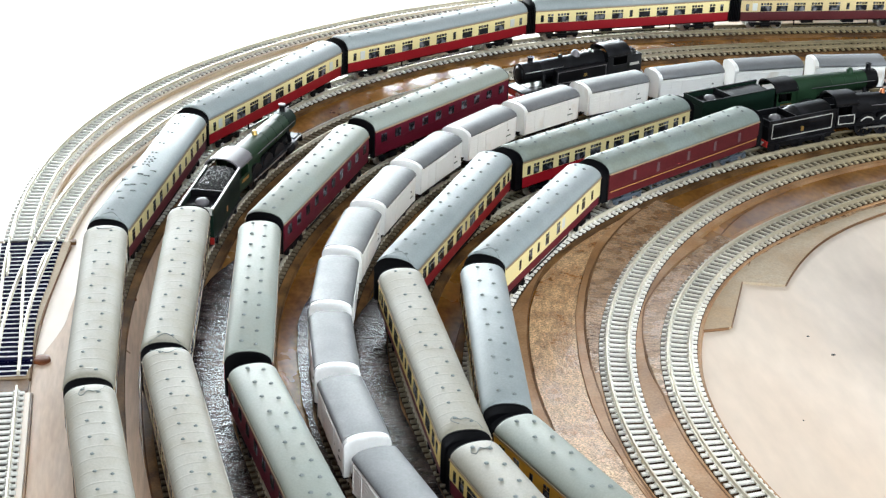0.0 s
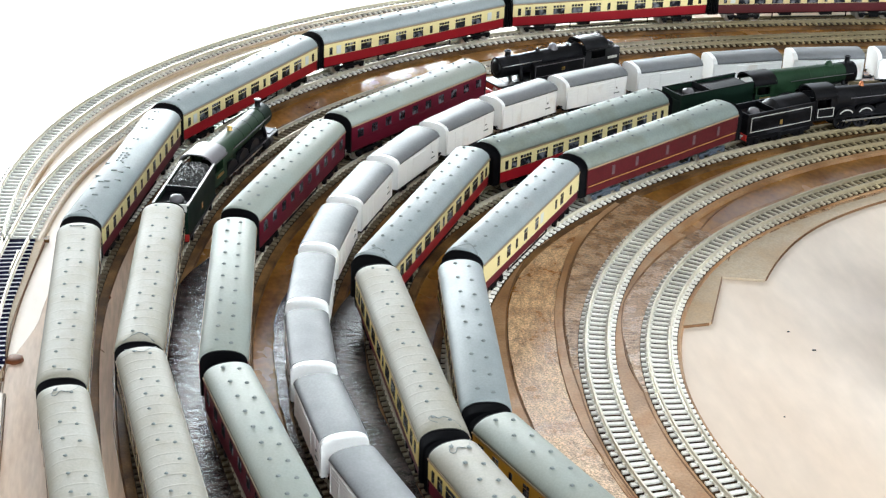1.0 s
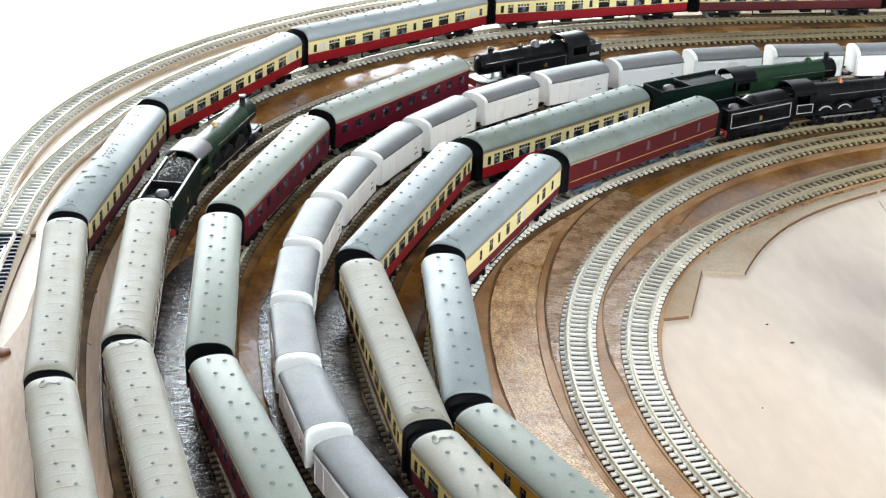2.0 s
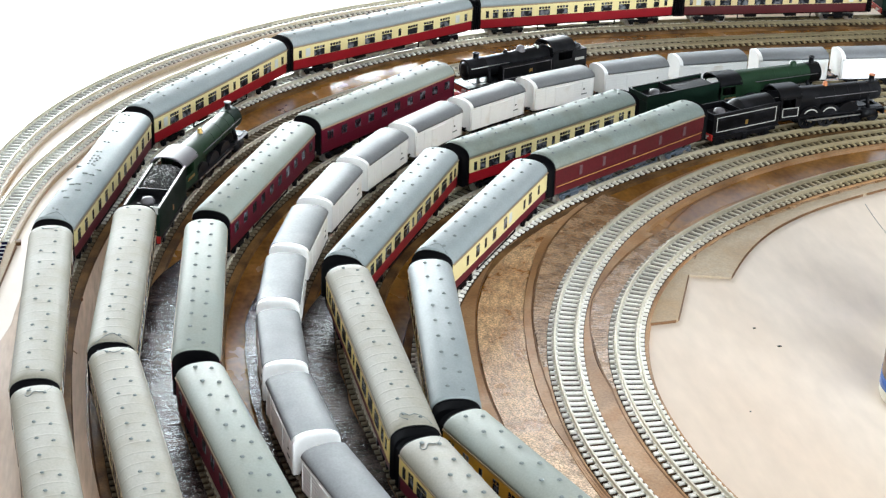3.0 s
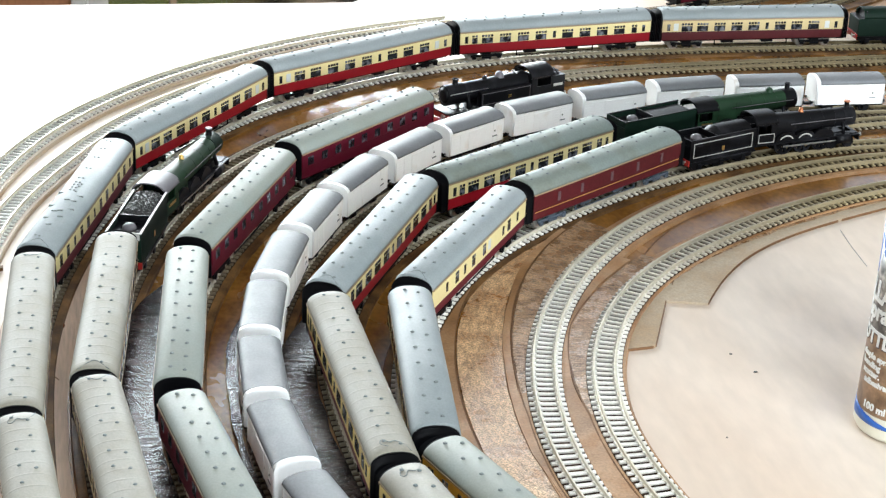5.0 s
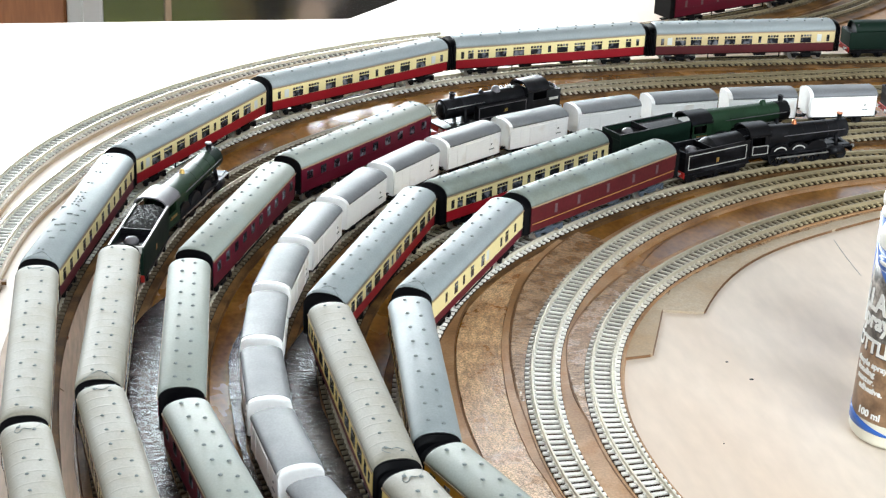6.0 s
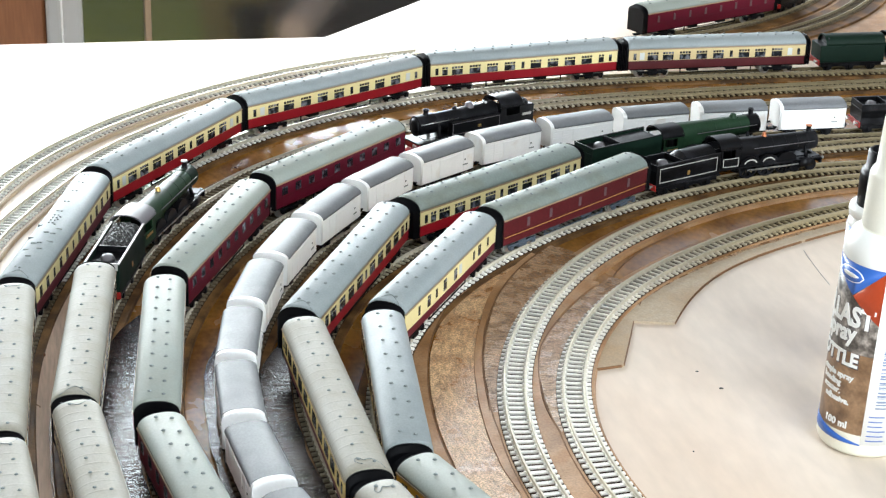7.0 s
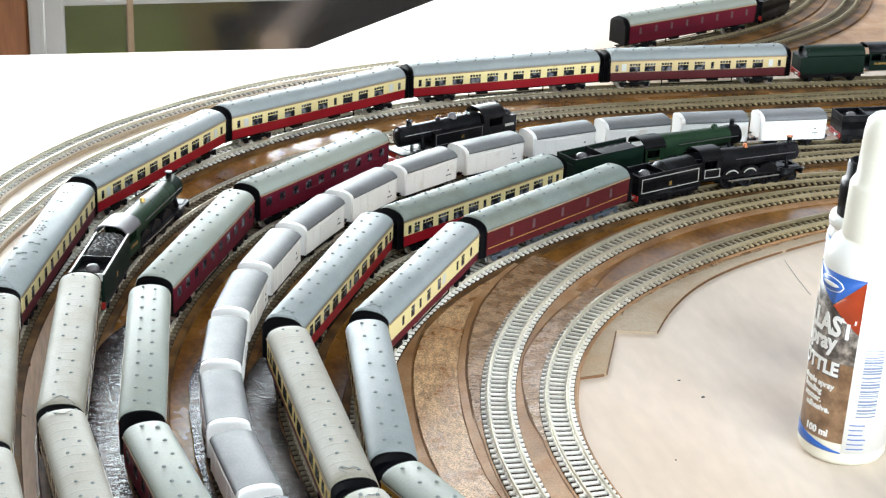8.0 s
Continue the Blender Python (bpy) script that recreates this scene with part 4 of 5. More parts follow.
for a in ((-2.7, -0.05, -5.0, 2.8), (1.29, 3.0, -5.0, 2.8), (-0.05, 1.29, -5.0, -1.27), (-0.05, 1.29, -0.23, 2.8)):
    block(roof, *a, CEIL, CEIL + 0.05)
plain("ceiling", "unseen grey ceiling, opening added for a lamp", roof, M["unseen_ceiling"], "ceiling")
plain("wall_west", "plain pale plaster wall", cube(-2.8, -2.7, -5.1, 2.8, FLOOR, CEIL), M["room_wall"], "wall")


def wall_with_opening(name, label, horizontal, at, a0, a1, o0, o1, z0, z1):
    bm = bmesh.new()
    for p, q, r, s in ((a0, o0, FLOOR, CEIL), (o1, a1, FLOOR, CEIL), (o0, o1, FLOOR, z0), (o0, o1, z1, CEIL)):
        if horizontal:
            block(bm, p, q, at, at + 0.1, r, s)
        else:
            block(bm, at, at + 0.1, p, q, r, s)
    return plain(name, label, bm, M["room_wall"], "wall")


# unseen walls; their window openings are cut for the added lamps
wall_with_opening("wall_south", "unseen plaster wall, opening added for a lamp", True, -5.1, -2.7, 3.0, -0.85, 2.65, 0.05, 1.20)
wall_with_opening("wall_east", "unseen plaster wall, opening added for a lamp", False, 3.0, -5.1, 2.8, -0.8, 1.0, 0.2, 1.35)
wall_with_opening("wall_north", "pale plaster wall with a glazed garden door", True, 2.5, -2.7, 0.80, -1.75, 0.70, FLOOR + 0.03, 1.30)
# unseen window opening for the added northeast lamp
wall_with_opening("wall_north_2", "unseen plaster wall, opening added for a lamp", True, 2.5, 0.80, 3.0, 0.86, 1.98, 0.18, 1.06)

garden = thing("garden_door", "white-framed glazed door onto a green garden", "door", "", "structure")
FR = ((-1.75, -1.69), (-0.86, -0.80), (-0.024, 0.016), (0.104, 0.113), (0.64, 0.70))
for a, b in FR:
    part("frame_post", cube(a, b, 2.50, 2.56, FLOOR + 0.03, 1.30, bevel=0.006 if b - a > 0.02 else 0.002), M["white_upvc" if b - a > 0.02 else "gutter"], garden)
for z in ((FLOOR + 0.03, FLOOR + 0.09), (1.24, 1.30), (-0.306, -0.250)):
    part("frame_rail", cube(-0.02, 0.70, 2.505, 2.555, *z, bevel=0.006), M["white_upvc"], garden)
clear = bpy.data.materials.new("clear_glass")
clear.use_nodes = True
cb = clear.node_tree.nodes["Principled BSDF"]
cb.inputs["Transmission Weight"].default_value, cb.inputs["Roughness"].default_value, cb.inputs["IOR"].default_value = 1.0, 0.12, 1.45
for (_, a), (b, _) in zip(FR, FR[1:]):
    p = part("pane", cube(a, b, 2.527, 2.531, FLOOR + 0.09, 1.24), clear, garden, "clear glass pane")
    p.visible_shadow = False
plain("garden_ground", "green lawn outside the garden door", cube(-9, 9, 2.62, 14, FLOOR - 0.12, FLOOR - 0.02), surface("lawn", (0.28, 0.28, 0.05), 0.9, vary=0.4, fine=60, coarse=3, bump=0.5, reach=0.02), "ground")
plain("garden_hedge", "dark green hedge beyond the lawn", cube(-9, 9, 6.0, 6.8, FLOOR - 0.02, 1.0, bevel=0.1), surface("hedge", (0.075, 0.10, 0.035), 0.9, vary=0.5, fine=30, coarse=4, bump=1.0, reach=0.05), "hedge")

# brown door leaf built as a low box, so the garden lamp passes
door_box = thing("wooden_sideboard", "low red-brown box standing in for a wooden door leaf", "sideboard")
part("carcass", cube(-0.95, -0.030, 2.02, 2.44, FLOOR + 0.04, -0.13, bevel=0.004), M["oak"], door_box)
part("end_panel", cube(-0.0298, -0.012, 2.0, 2.45, FLOOR, -0.12, bevel=0.004), M["white_upvc"], door_box, "pale strip in place of the door jamb")
part("top", cube(-0.97, -0.010, 1.99, 2.46, -0.1298, -0.105, bevel=0.004), M["oak"], door_box)

def slab(outline, z0, z1):
    bm = bmesh.new()
    low, high = [bm.verts.new((x, y, z0)) for x, y in outline], [bm.verts.new((x, y, z1)) for x, y in outline]
    bm.faces.new(low[::-1]), bm.faces.new(high)
    n = len(outline)
    for i in range(n):
        bm.faces.new((low[i], low[(i + 1) % n], high[(i + 1) % n], high[i]))
    bmesh.ops.recalc_face_normals(bm, faces=bm.faces)
    return bm


# seen through the garden door
plain("worn_lawn_patch", "worn olive-brown grass beside the lawn", slab([(0.27, 2.75), (0.40, 2.75), (0.52, 5.2), (0.33, 5.2)], FLOOR - 0.02, FLOOR - 0.012), surface("worn_grass", (0.34, 0.22, 0.045), 0.9, vary=0.4, fine=60, coarse=5, bump=0.5, reach=0.01), "grass")
plain("soil_bed", "dark brown soil bed outside the garden door", slab([(0.40, 2.75), (4.0, 2.75), (4.0, 5.6), (0.54, 5.6)], FLOOR - 0.02, FLOOR + 0.01), surface("garden_soil", (0.05, 0.026, 0.010), 0.95, vary=0.5, fine=40, coarse=4, bump=1.0, reach=0.02, second=(0.07, 0.05, 0.03)), "soil")
pot = thing("flower_pot", "dark empty flower pot standing on the soil bed", "pot")
pot.matrix_basis = pose(0.385, 3.75, FLOOR + 0.005)
part("pot", lathe(((0.0001, 0.0), (0.030, 0.0), (0.042, 0.075), (0.046, 0.075), (0.046, 0.092), (0.040, 0.092), (0.036, 0.070), (0.0001, 0.068)), 24), M["dark_cloth"], pot)
log = thing("weathered_log", "grey-brown weathered log lying on the soil bed", "log")
log.matrix_basis = pose(0.56, 3.95, FLOOR + 0.045, 0, 90, 70)
part("log", tube(bmesh.new(), 0.036, 0.030, 0.5, pose(0, 0, 0), 12), M["ply_grey"], log)

# ---------------------------------------------------------------- baseboard


table = thing("baseboard_table", "large pale plywood layout baseboard on trestle legs", "table")
part("board", slab([(-1.15, -0.35), (1.45, -0.35), (1.45, 1.88), (0.82, 1.88), (0.176, 1.199), (-1.15, 1.232)], -0.012, 0.0), M["ply"], table)
for x, y in ((-1.05, -0.25), (1.35, -0.25), (1.35, 1.75), (0.9, 1.75), (-1.05, 1.12), (0.2, 1.1)):
    part("leg", cube(x - 0.022, x + 0.022, y - 0.022, y + 0.022, FLOOR, -0.012, bevel=0.003), M["ply_grey"], table)


def polar(line):
    out = []
    for x, y, h in line.rows:
        a = math.degrees(math.atan2(y - CY, x - CX)) % 360
        out.append((a, math.hypot(x - CX, y - CY)))
    out.sort()
    return out


POLAR = {k: polar(LINES[k]) for k in "ABCDEFGH"}


def rho(k, a):
    t = POLAR[k]
    lo, hi = 0, len(t) - 1
    while hi - lo > 1:
        m = (lo + hi) // 2
        lo, hi = (m, hi) if t[m][0] <= a else (lo, m)
    f = min(1.0, max(0.0, (a - t[lo][0]) / max(1e-6, t[hi][0] - t[lo][0])))
    return t[lo][1] + (t[hi][1] - t[lo][1]) * f


def ring(name, label, material, a0, a1, inner, outer_, z0, z1, category, edge=0.0, n=None):
    """A sheet between two radii round the loop's centre; edge: how ragged its borders are."""
    n = n or int((a1 - a0) * 1.5)
    rings = []
    for i in range(n + 1):
        a = a0 + (a1 - a0) * i / n
        c, s = math.cos(radians(a)), math.sin(radians(a))
        j, k = (edge * noise.noise((a * 0.35, q, 0.3)) for q in (1.5, 7.5))
        r0, r1 = inner(a) + j, outer_(a) + k
        rings.append([(CX + r * c, CY + r * s, z) for r, z in ((r0, z0), (r0 + 0.0004, z1), (r1 - 0.0004, z1), (r1, z0))])
    bm = loft(rings)
    for f in bm.faces:
        f.smooth = False
    return plain(name, label, bm, material, category)


# how far the cork's edges lie from the lines F, G and H round the loop
F_EDGE = ((146, 8.2), (152, 8.6), (160, 12.6), (168, 17.3), (176, 20.7), (182, 22.3), (187, 23.1), (205, 22.0), (285, 16.5))
G_BAND = ((135, 30.0), (144, 29.0), (153, 24.3), (162, 20.6), (170, 17.5), (180, 15.0), (190, 13.3), (197, 10.8), (285, 10.0))
G_GAP = ((120, 27.5), (138, 25.9), (146, 23.4), (157, 18.3), (166, 14.6), (175, 11.2), (183, 8.9), (285, 8.6))
H_GAP = ((120, 16.0), (150, 17.5), (160, 18.2), (169, 15.4), (177, 12.5), (184, 9.4), (285, 8.6))

ring("stained_ground", "brown stained board under the running lines", M["stain"], 42, 285, lambda a: rho("H", a) + 0.004,
     lambda a: rho("A", a) + 0.004 if a < 150 else rho("A", a) - 0.010, 0.0001, 0.0006, "ground")
ring("plywood_strip", "weathered bare plywood strip between two lines", M["ply_grey"], 148, 285, lambda a: rho("B", a) + 0.012, lambda a: rho("A", a) - 0.009, 0.0001, 0.0009, "ground", 0.001)
ring("plywood_strip", "pinkish bare plywood strip beside the outer line", M["ply_pink"], 157, 285, lambda a: rho("A", a) - 0.0095, lambda a: rho("A", a) + graded(a, ((157, 14), (170, 15), (176, 26), (285, 27))), 0.0001, 0.0005, "ground", 0.0012)
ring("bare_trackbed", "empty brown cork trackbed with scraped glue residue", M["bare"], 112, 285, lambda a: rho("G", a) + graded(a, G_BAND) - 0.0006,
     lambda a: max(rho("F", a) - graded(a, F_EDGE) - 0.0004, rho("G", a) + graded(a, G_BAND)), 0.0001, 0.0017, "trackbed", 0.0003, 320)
ring("cork_shoulder", "smooth red-brown cork shoulder beside a track", M["tan"], 146, 285, lambda a: rho("F", a) - graded(a, F_EDGE), lambda a: rho("F", a) - 0.0080, 0.0001, 0.00212, "trackbed", 0.0002, 260)
ring("cork_shoulder", "smooth tan cork shoulder beside the bare trackbed", M["tan"], 132, 285, lambda a: rho("G", a) + graded(a, G_GAP) + 0.0004, lambda a: rho("G", a) + graded(a, G_BAND), 0.0001, 0.00214, "trackbed", 0.0003, 300)
ring("cork_shoulder", "smooth tan cork shoulder between two tracks", M["tan"], 135, 285, lambda a: rho("H", a) + graded(a, H_GAP) + 0.0004, lambda a: rho("G", a) - 0.0080, 0.0001, 0.00214, "trackbed", 0.0002, 300)
for k, a0, a1, rows in (("G", 128, 178, G_GAP), ("H", 132, 184, H_GAP)):
    ring("dried_glue_strip", "half-dry glue with grit beside a track", M["glazed"], a0, a1, lambda a: rho(k, a) + 0.0074, lambda a: rho(k, a) + max(0.0076, graded(a, rows)), 0.0001, 0.00208, "glue", 0.0003, 160)
for k, a0, a1, rows in (("F", 148, 262, tuple((a, -d) for a, d in F_EDGE)), ("G", 122, 262, G_GAP), ("H", 150, 262, H_GAP)):
    ring("cork_seam", "dark gap along the cut edge of cork", M["cork_edge"], a0, a1, lambda a: rho(k, a) + graded(a, rows) + 0.0001, lambda a: rho(k, a) + graded(a, rows) + 0.0003, 0.0001, 0.00218, "trackbed", 0.00012, 300)
for p, q, o, i, a0, a1, lab in (("B", "C", -0.0060, 0.0078, 160, 262, "wet glossy brown glue with grit across a track bed"), ("D", "E", -0.0078, 0.0078, 163, 262, "wet glossy brown glue between two tracks"), ("C", "D", -0.0195, 0.0078, 163, 262, "narrow band of wet glue beside a track")):
    ring("wet_glue_strip", lab, M["glue"], a0, a1, lambda a: rho(q, a) + i + (rho(p, a) + o - rho(q, a) - i) * 0.5 * max(0.0, 1 - (a - a0) / 8) ** 1.5,
         lambda a: rho(p, a) + o - (rho(p, a) + o - rho(q, a) - i) * 0.5 * max(0.0, 1 - (a - a0) / 8) ** 1.5, 0.0001, 0.00232, "glue", 0.0012, 150)

EXTENT = dict(A=(-0.27, 0.98), B=(-0.27, 0.92), C=(-0.27, 0.85), D=(-0.27, 0.80), E=(-0.27, 0.72), F=(-0.36, 0.68), G=(-0.32, 0.62), H=(-0.30, 0.58), O=(0.147, 0.672), P=(0.147, 0.645))
KIND = dict(A="pale", B="pale", C="drab", D="drab", E="worn", F="pale", G="pale", H="pale", O="grey", P="grey")
for k, (s0, s1) in EXTENT.items():
    outer_line = k in "OP"
    plain("trackbed", "pale strip under a track" if outer_line else "brown cork strip under a track", strip(LINES[k], s0, s1, -0.0088 if outer_line else -0.0090 if k == "H" else -0.0112, 0.0080 if outer_line or k == "A" else 0.0112, 0.0001, BED - 0.0002), M["ply" if outer_line else "tan" if k in "GH" else "cork"], "trackbed")
    # dark strips put the shade between sleepers into the bed's colour
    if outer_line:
        plain("trackbed_grime", "grey strip painted as shade between the sleepers", strip(LINES[k], s0, s1, -0.0070, 0.0070, 0.0001, BED, 0.0002), M["grey_bed"], "trackbed")
        plain("trackbed_edge", "brown cut edge of a trackbed", strip(LINES[k], s0, s1, -0.0098, -0.0090, 0.0001, BED - 0.0003, 0.0003), M["cork_raw"], "trackbed")
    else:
        plain("trackbed_grime", "dark strip painted as shade between the sleepers", strip(LINES[k], s0, s1, -0.0078, 0.0078, 0.0001, BED, 0.0002), M["dark_bed"], "trackbed")
    lay_track(LINES[k], s0, s1, KIND[k], "model railway track, pale sleepers and nickel rails" if KIND[k] not in ("drab", "worn") else "model railway track with grimy sleepers and nickel rails")

plain("stained_patch", "dark brown stained patch on the plywood strip", slab([(-0.0185, 0.49), (-0.0050, 0.49), (-0.0012, 0.574), (-0.0128, 0.583)], 0.0001, 0.0012), M["cork"], "stain")

# far branch behind the loop
plain("far_ground", "tan cork ground round the far branch", slab([(0.37, 1.118), (0.55, 1.098), (0.78, 1.12), (0.82, 1.46), (0.66, 1.46), (0.60, 1.27), (0.50, 1.185)], 0.0001, 0.0007), M["tan"], "ground")
LINES["J"] = curve((0.380, 1.150), 14, (0.650, 1.44), 84)
LINES["K"] = curve((0.405, 1.122), 14, (0.682, 1.43), 84)
for k in "JK":
    n = len(LINES[k].rows) * STEP - 0.006
    plain("trackbed", "brown cork strip under a far track", strip(LINES[k], 0.002, n, -0.016, 0.016, 0.0001, BED), M["cork"], "trackbed")
    lay_track(LINES[k], 0.002, n, "drab", "far branch track on brown cork")

# turnout at the west side
ox, oy, oh = LINES["O"].at(0.147)
px, py, ph = LINES["P"].at(0.147)
toe = (-0.0725, 0.634)
LINES["S"] = curve((-0.0690, 0.40), 90.5, toe, 91.5)
LINES["T"] = curve(toe, 91.5, (ox, oy), math.degrees(oh))
LINES["U"] = curve(toe, 91.0, (px, py), math.degrees(ph))
plain("trackbed", "pale card strip under the approach track", strip(LINES["S"], 0.0, 0.221, -0.0096, 0.0112, 0.0001, BED), M["ply"], "trackbed")
plain("trackbed_edge", "brown cut edge of a trackbed", strip(LINES["S"], 0.0, 0.221, -0.0106, -0.0098, 0.0001, BED - 0.0003, 0.0003), M["cork"], "trackbed")
# same painted shade strip under the approach track
plain("trackbed_grime", "grey strip painted as shade between the sleepers", strip(LINES["S"], 0.0, 0.221, -0.0070, 0.0070, 0.0001, BED + 0.0001, 0.0002), M["grey_bed"], "trackbed")
lay_track(LINES["S"], 0.0, 0.222, "grey", "model railway track, pale sleepers and nickel rails")
plain("turnout_bed", "grey-brown cork packing under the turnout", slab([(-0.0637, 0.6335), (-0.0636, 0.662), (-0.0630, 0.679), (-0.0609, 0.699), (-0.0580, 0.721), (-0.0550, 0.745), (-0.0528, 0.7645), (-0.0950, 0.7645), (-0.0950, 0.6335)], 0.0001, BED - 0.0002), M["cork_raw"], "trackbed")
for x1, y0, y1 in ((-0.0505, 0.7650, 0.7682), (-0.0637, 0.6225, 0.6330)):
    plain("cork_packing", "brown cork packing at the end of the turnout", slab([(-0.0950, y0), (x1, y0), (x1, y1), (-0.0950, y1)], 0.0001, BED - 0.0004), M["cork"], "trackbed")
points = thing("turnout", "model railway turnout with black plastic sleepers", "turnout", "", "structure")
for k in "TU":
    for side in (-1, 1):
        sec = [(o * 0.72 + side * 0.0046, z + BED + TIE) for o, z in RAIL_SECTION]
        part("rail", sweep(LINES[k], 0.0, len(LINES[k].rows) * STEP - 0.004, [(o, z + (0.00004 if k == "U" else 0)) for o, z in sec], 0.006), M["rail"], points)
EAST_ENDS = ((0.635, -64.8), (0.640, -64.0), (0.6444, -62.8), (0.6576, -63.6), (0.678, -64.0), (0.6995, -62.9), (0.720, -60.4), (0.743, -58.2), (0.7613, -56.5))
web = [(graded(y, EAST_ENDS) - 0.0003, y) for y, _ in EAST_ENDS]
plain("trackbed", "pale lilac-grey card between the turnout's sleepers", slab(web + [(-0.0935, 0.7645), (-0.0935, 0.6345)], BED + 0.0001, BED + 0.0004), M["ply_lilac"], "trackbed")
for k in range(31):
    y = 0.6353 + k * 0.0042
    bm = cube(-0.0815 - 0.0025 * k / 30, graded(y, EAST_ENDS), y, y + 0.0024, BED + 0.0002, BED + 0.0007, bevel=0.0001)
    part("sleeper", bm, M["sleeper_black"], points)
verge = curve((-0.0637, 0.6340), 90, (-0.0528, 0.7640), 82)
plain("trackbed_edge", "brown cut edge of the turnout's cork", strip(verge, 0.0, len(verge.rows) * STEP - 0.003, -0.0006, 0.0001, 0.0001, 0.0018, 0.0001), M["cork_edge"], "trackbed")
part("tie_bar", cube(-0.0790, -0.0640, 0.6462, 0.6480, BED + 0.0006, BED + 0.0014, bevel=0.0002), M["sleeper_black"], points)
for k, off in (("T", 0.0030), ("U", -0.0030)):
    part("check_rail", sweep(LINES[k], 0.094, 0.114, [(o * 0.6 + off, z + BED + 0.0007) for o, z in RAIL_SECTION], 0.004), M["rail"], points)

# raw cork sheet inside the loop, cut in steps
near_edge = curve((0.2697, 0.6934), 60, (0.372, 0.783), 24)
far_edge = curve((0.372, 0.783), 24, (0.76, 0.845), 0)


def band(a, b, z0, z1):
    """A sheet between two rows of places."""
    bm = loft([[(*p, z0), (*p, z1), (*q, z1), (*q, z0)] for p, q in zip(a, b)])
    for f in bm.faces:
        f.smooth = False
    return bm


def spaced(rows, n):
    return [tuple(rows[round(i * (len(rows) - 1) / (n - 1))][:2]) for i in range(n)]


cut = spaced(near_edge.rows, 20) + spaced(far_edge.rows, 24)[1:]
along = [LINES["H"].beside(0.1405 + (0.5795 - 0.1405) * i / (len(cut) - 1), -0.0085) for i in range(len(cut))]
plain("cork_sheet", "raw grey-brown cork sheet with a cut edge", band(cut, along, 0.0001, 0.0014), M["cork_raw"], "cork")
foot = LINES["H"].beside(0.084, -0.0085)
offcut_edges = (curve((0.2324, 0.6543), 67.0, (0.2536, 0.7050), 67.5), curve((0.2536, 0.7050), -36.0, (0.2697, 0.6934), -36.0), curve(foot, math.degrees(math.atan2(0.6543 - foot[1], 0.2324 - foot[0])), (0.2324, 0.6543), math.degrees(math.atan2(0.6543 - foot[1], 0.2324 - foot[0]))))
for edge in (near_edge, far_edge, *offcut_edges):
    plain("cork_cut_edge", "brown cut edge of the cork sheet", strip(edge, 0.001, len(edge.rows) * STEP - 0.003, -0.0003, 0.0001, 0.0001, 0.0013, 0.0001), M["cork_edge"], "cork")
plain("cork_offcut", "raw grey-brown cork offcut beside a track", band([(0.2324, 0.6543), (0.2445, 0.6830), (0.2536, 0.7050)], [LINES["H"].beside(s, -0.0085) for s in (0.084, 0.115, 0.141)], 0.0001, 0.0012), M["cork_raw"], "cork")

for name, label, p, hp, q, hq, wide, z, mat in (
        ("cork_seam", "dark gap between two pieces of cork", (0.2449, 0.7307), 62, (0.3080, 0.8031), 33, 0.0003, 0.0008, "cork_edge"),
        ("cork_crack", "short crack in the cork sheet", (0.2590, 0.7146), 66, (0.2748, 0.7384), 48, 0.0002, 0.0015, "cork_edge"),
        ("board_crack", "thin dark split in the weathered plywood", (-0.0290, 0.6628), -72, (-0.0226, 0.6510), -48, 0.00018, 0.0011, "cork_edge"),
        ("pencil_line", "faint pencil line on the plywood", (0.3676, 0.7722), 262, (0.3630, 0.7263), 266, 0.00012, 0.0002, "vent")):
    c = curve(p, hp, q, hq)
    plain(name, label, strip(c, 0.0, len(c.rows) * STEP - 0.003, -wide, wide, 0.0001, z, 0.00002), M[mat], "mark")

ring("dried_glue_strip", "brown glue soaked into the edge of the cork sheet", M["glazed"], 72, 150, lambda a: rho("H", a) - graded(a, ((72, 13.5), (105, 12.2), (128, 10.2), (150, 8.6))), lambda a: rho("H", a) - 0.0074, 0.0001, 0.0015, "glue", 0.0010, 300)

# ---------------------------------------------------------------- trains
L = LINES
cc = "crimson and cream model coach with a grey roof"
for s0, s1, roof, ribs, label, kit, pat in (
        (-0.207, -0.0645, "roof_stone", 17, "crimson and cream coach with a ribbed stone-grey roof", False, TSO),
        (-0.0645, 0.0792, "roof_stone", 17, "crimson and cream coach with a ribbed stone-grey roof", False, TSO),
        (0.0792, 0.2245, "roof_blue", 0, "crimson and cream kitchen car, roof scoops on blue-grey roof", True, SLEEK),
        (0.2245, 0.365, "roof_blue", 0, cc, False, TSO), (0.365, 0.511, "roof_blue", 0, cc, False, TSO),
        (0.511, 0.6521, "roof_blue", 0, cc, False, OPEN), (0.6521, 0.7864, "roof_blue", 0, "dull cream and brown-maroon coach with a grey roof", False, TSO)):
    # lower panels darker on the first three coaches and the last
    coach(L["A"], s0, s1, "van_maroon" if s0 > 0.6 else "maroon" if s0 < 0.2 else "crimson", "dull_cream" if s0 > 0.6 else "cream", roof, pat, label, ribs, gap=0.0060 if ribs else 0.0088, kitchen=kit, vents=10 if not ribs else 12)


def roof_wire(line, s0, s1, gap, places, end):
    """A thin wire loop lying on a coach roof near one end; places: along from the end and across, in metres."""
    length = s1 - s0 - gap
    m = on_track(line, (s0 + s1) / 2, length * 0.355)
    h, w, eave, top = length / 2, 0.0092, 0.0206, 0.0262
    cu = bpy.data.curves.new("roof_wire", "CURVE")
    cu.dimensions, cu.bevel_depth, cu.bevel_resolution = "3D", 0.00016, 1
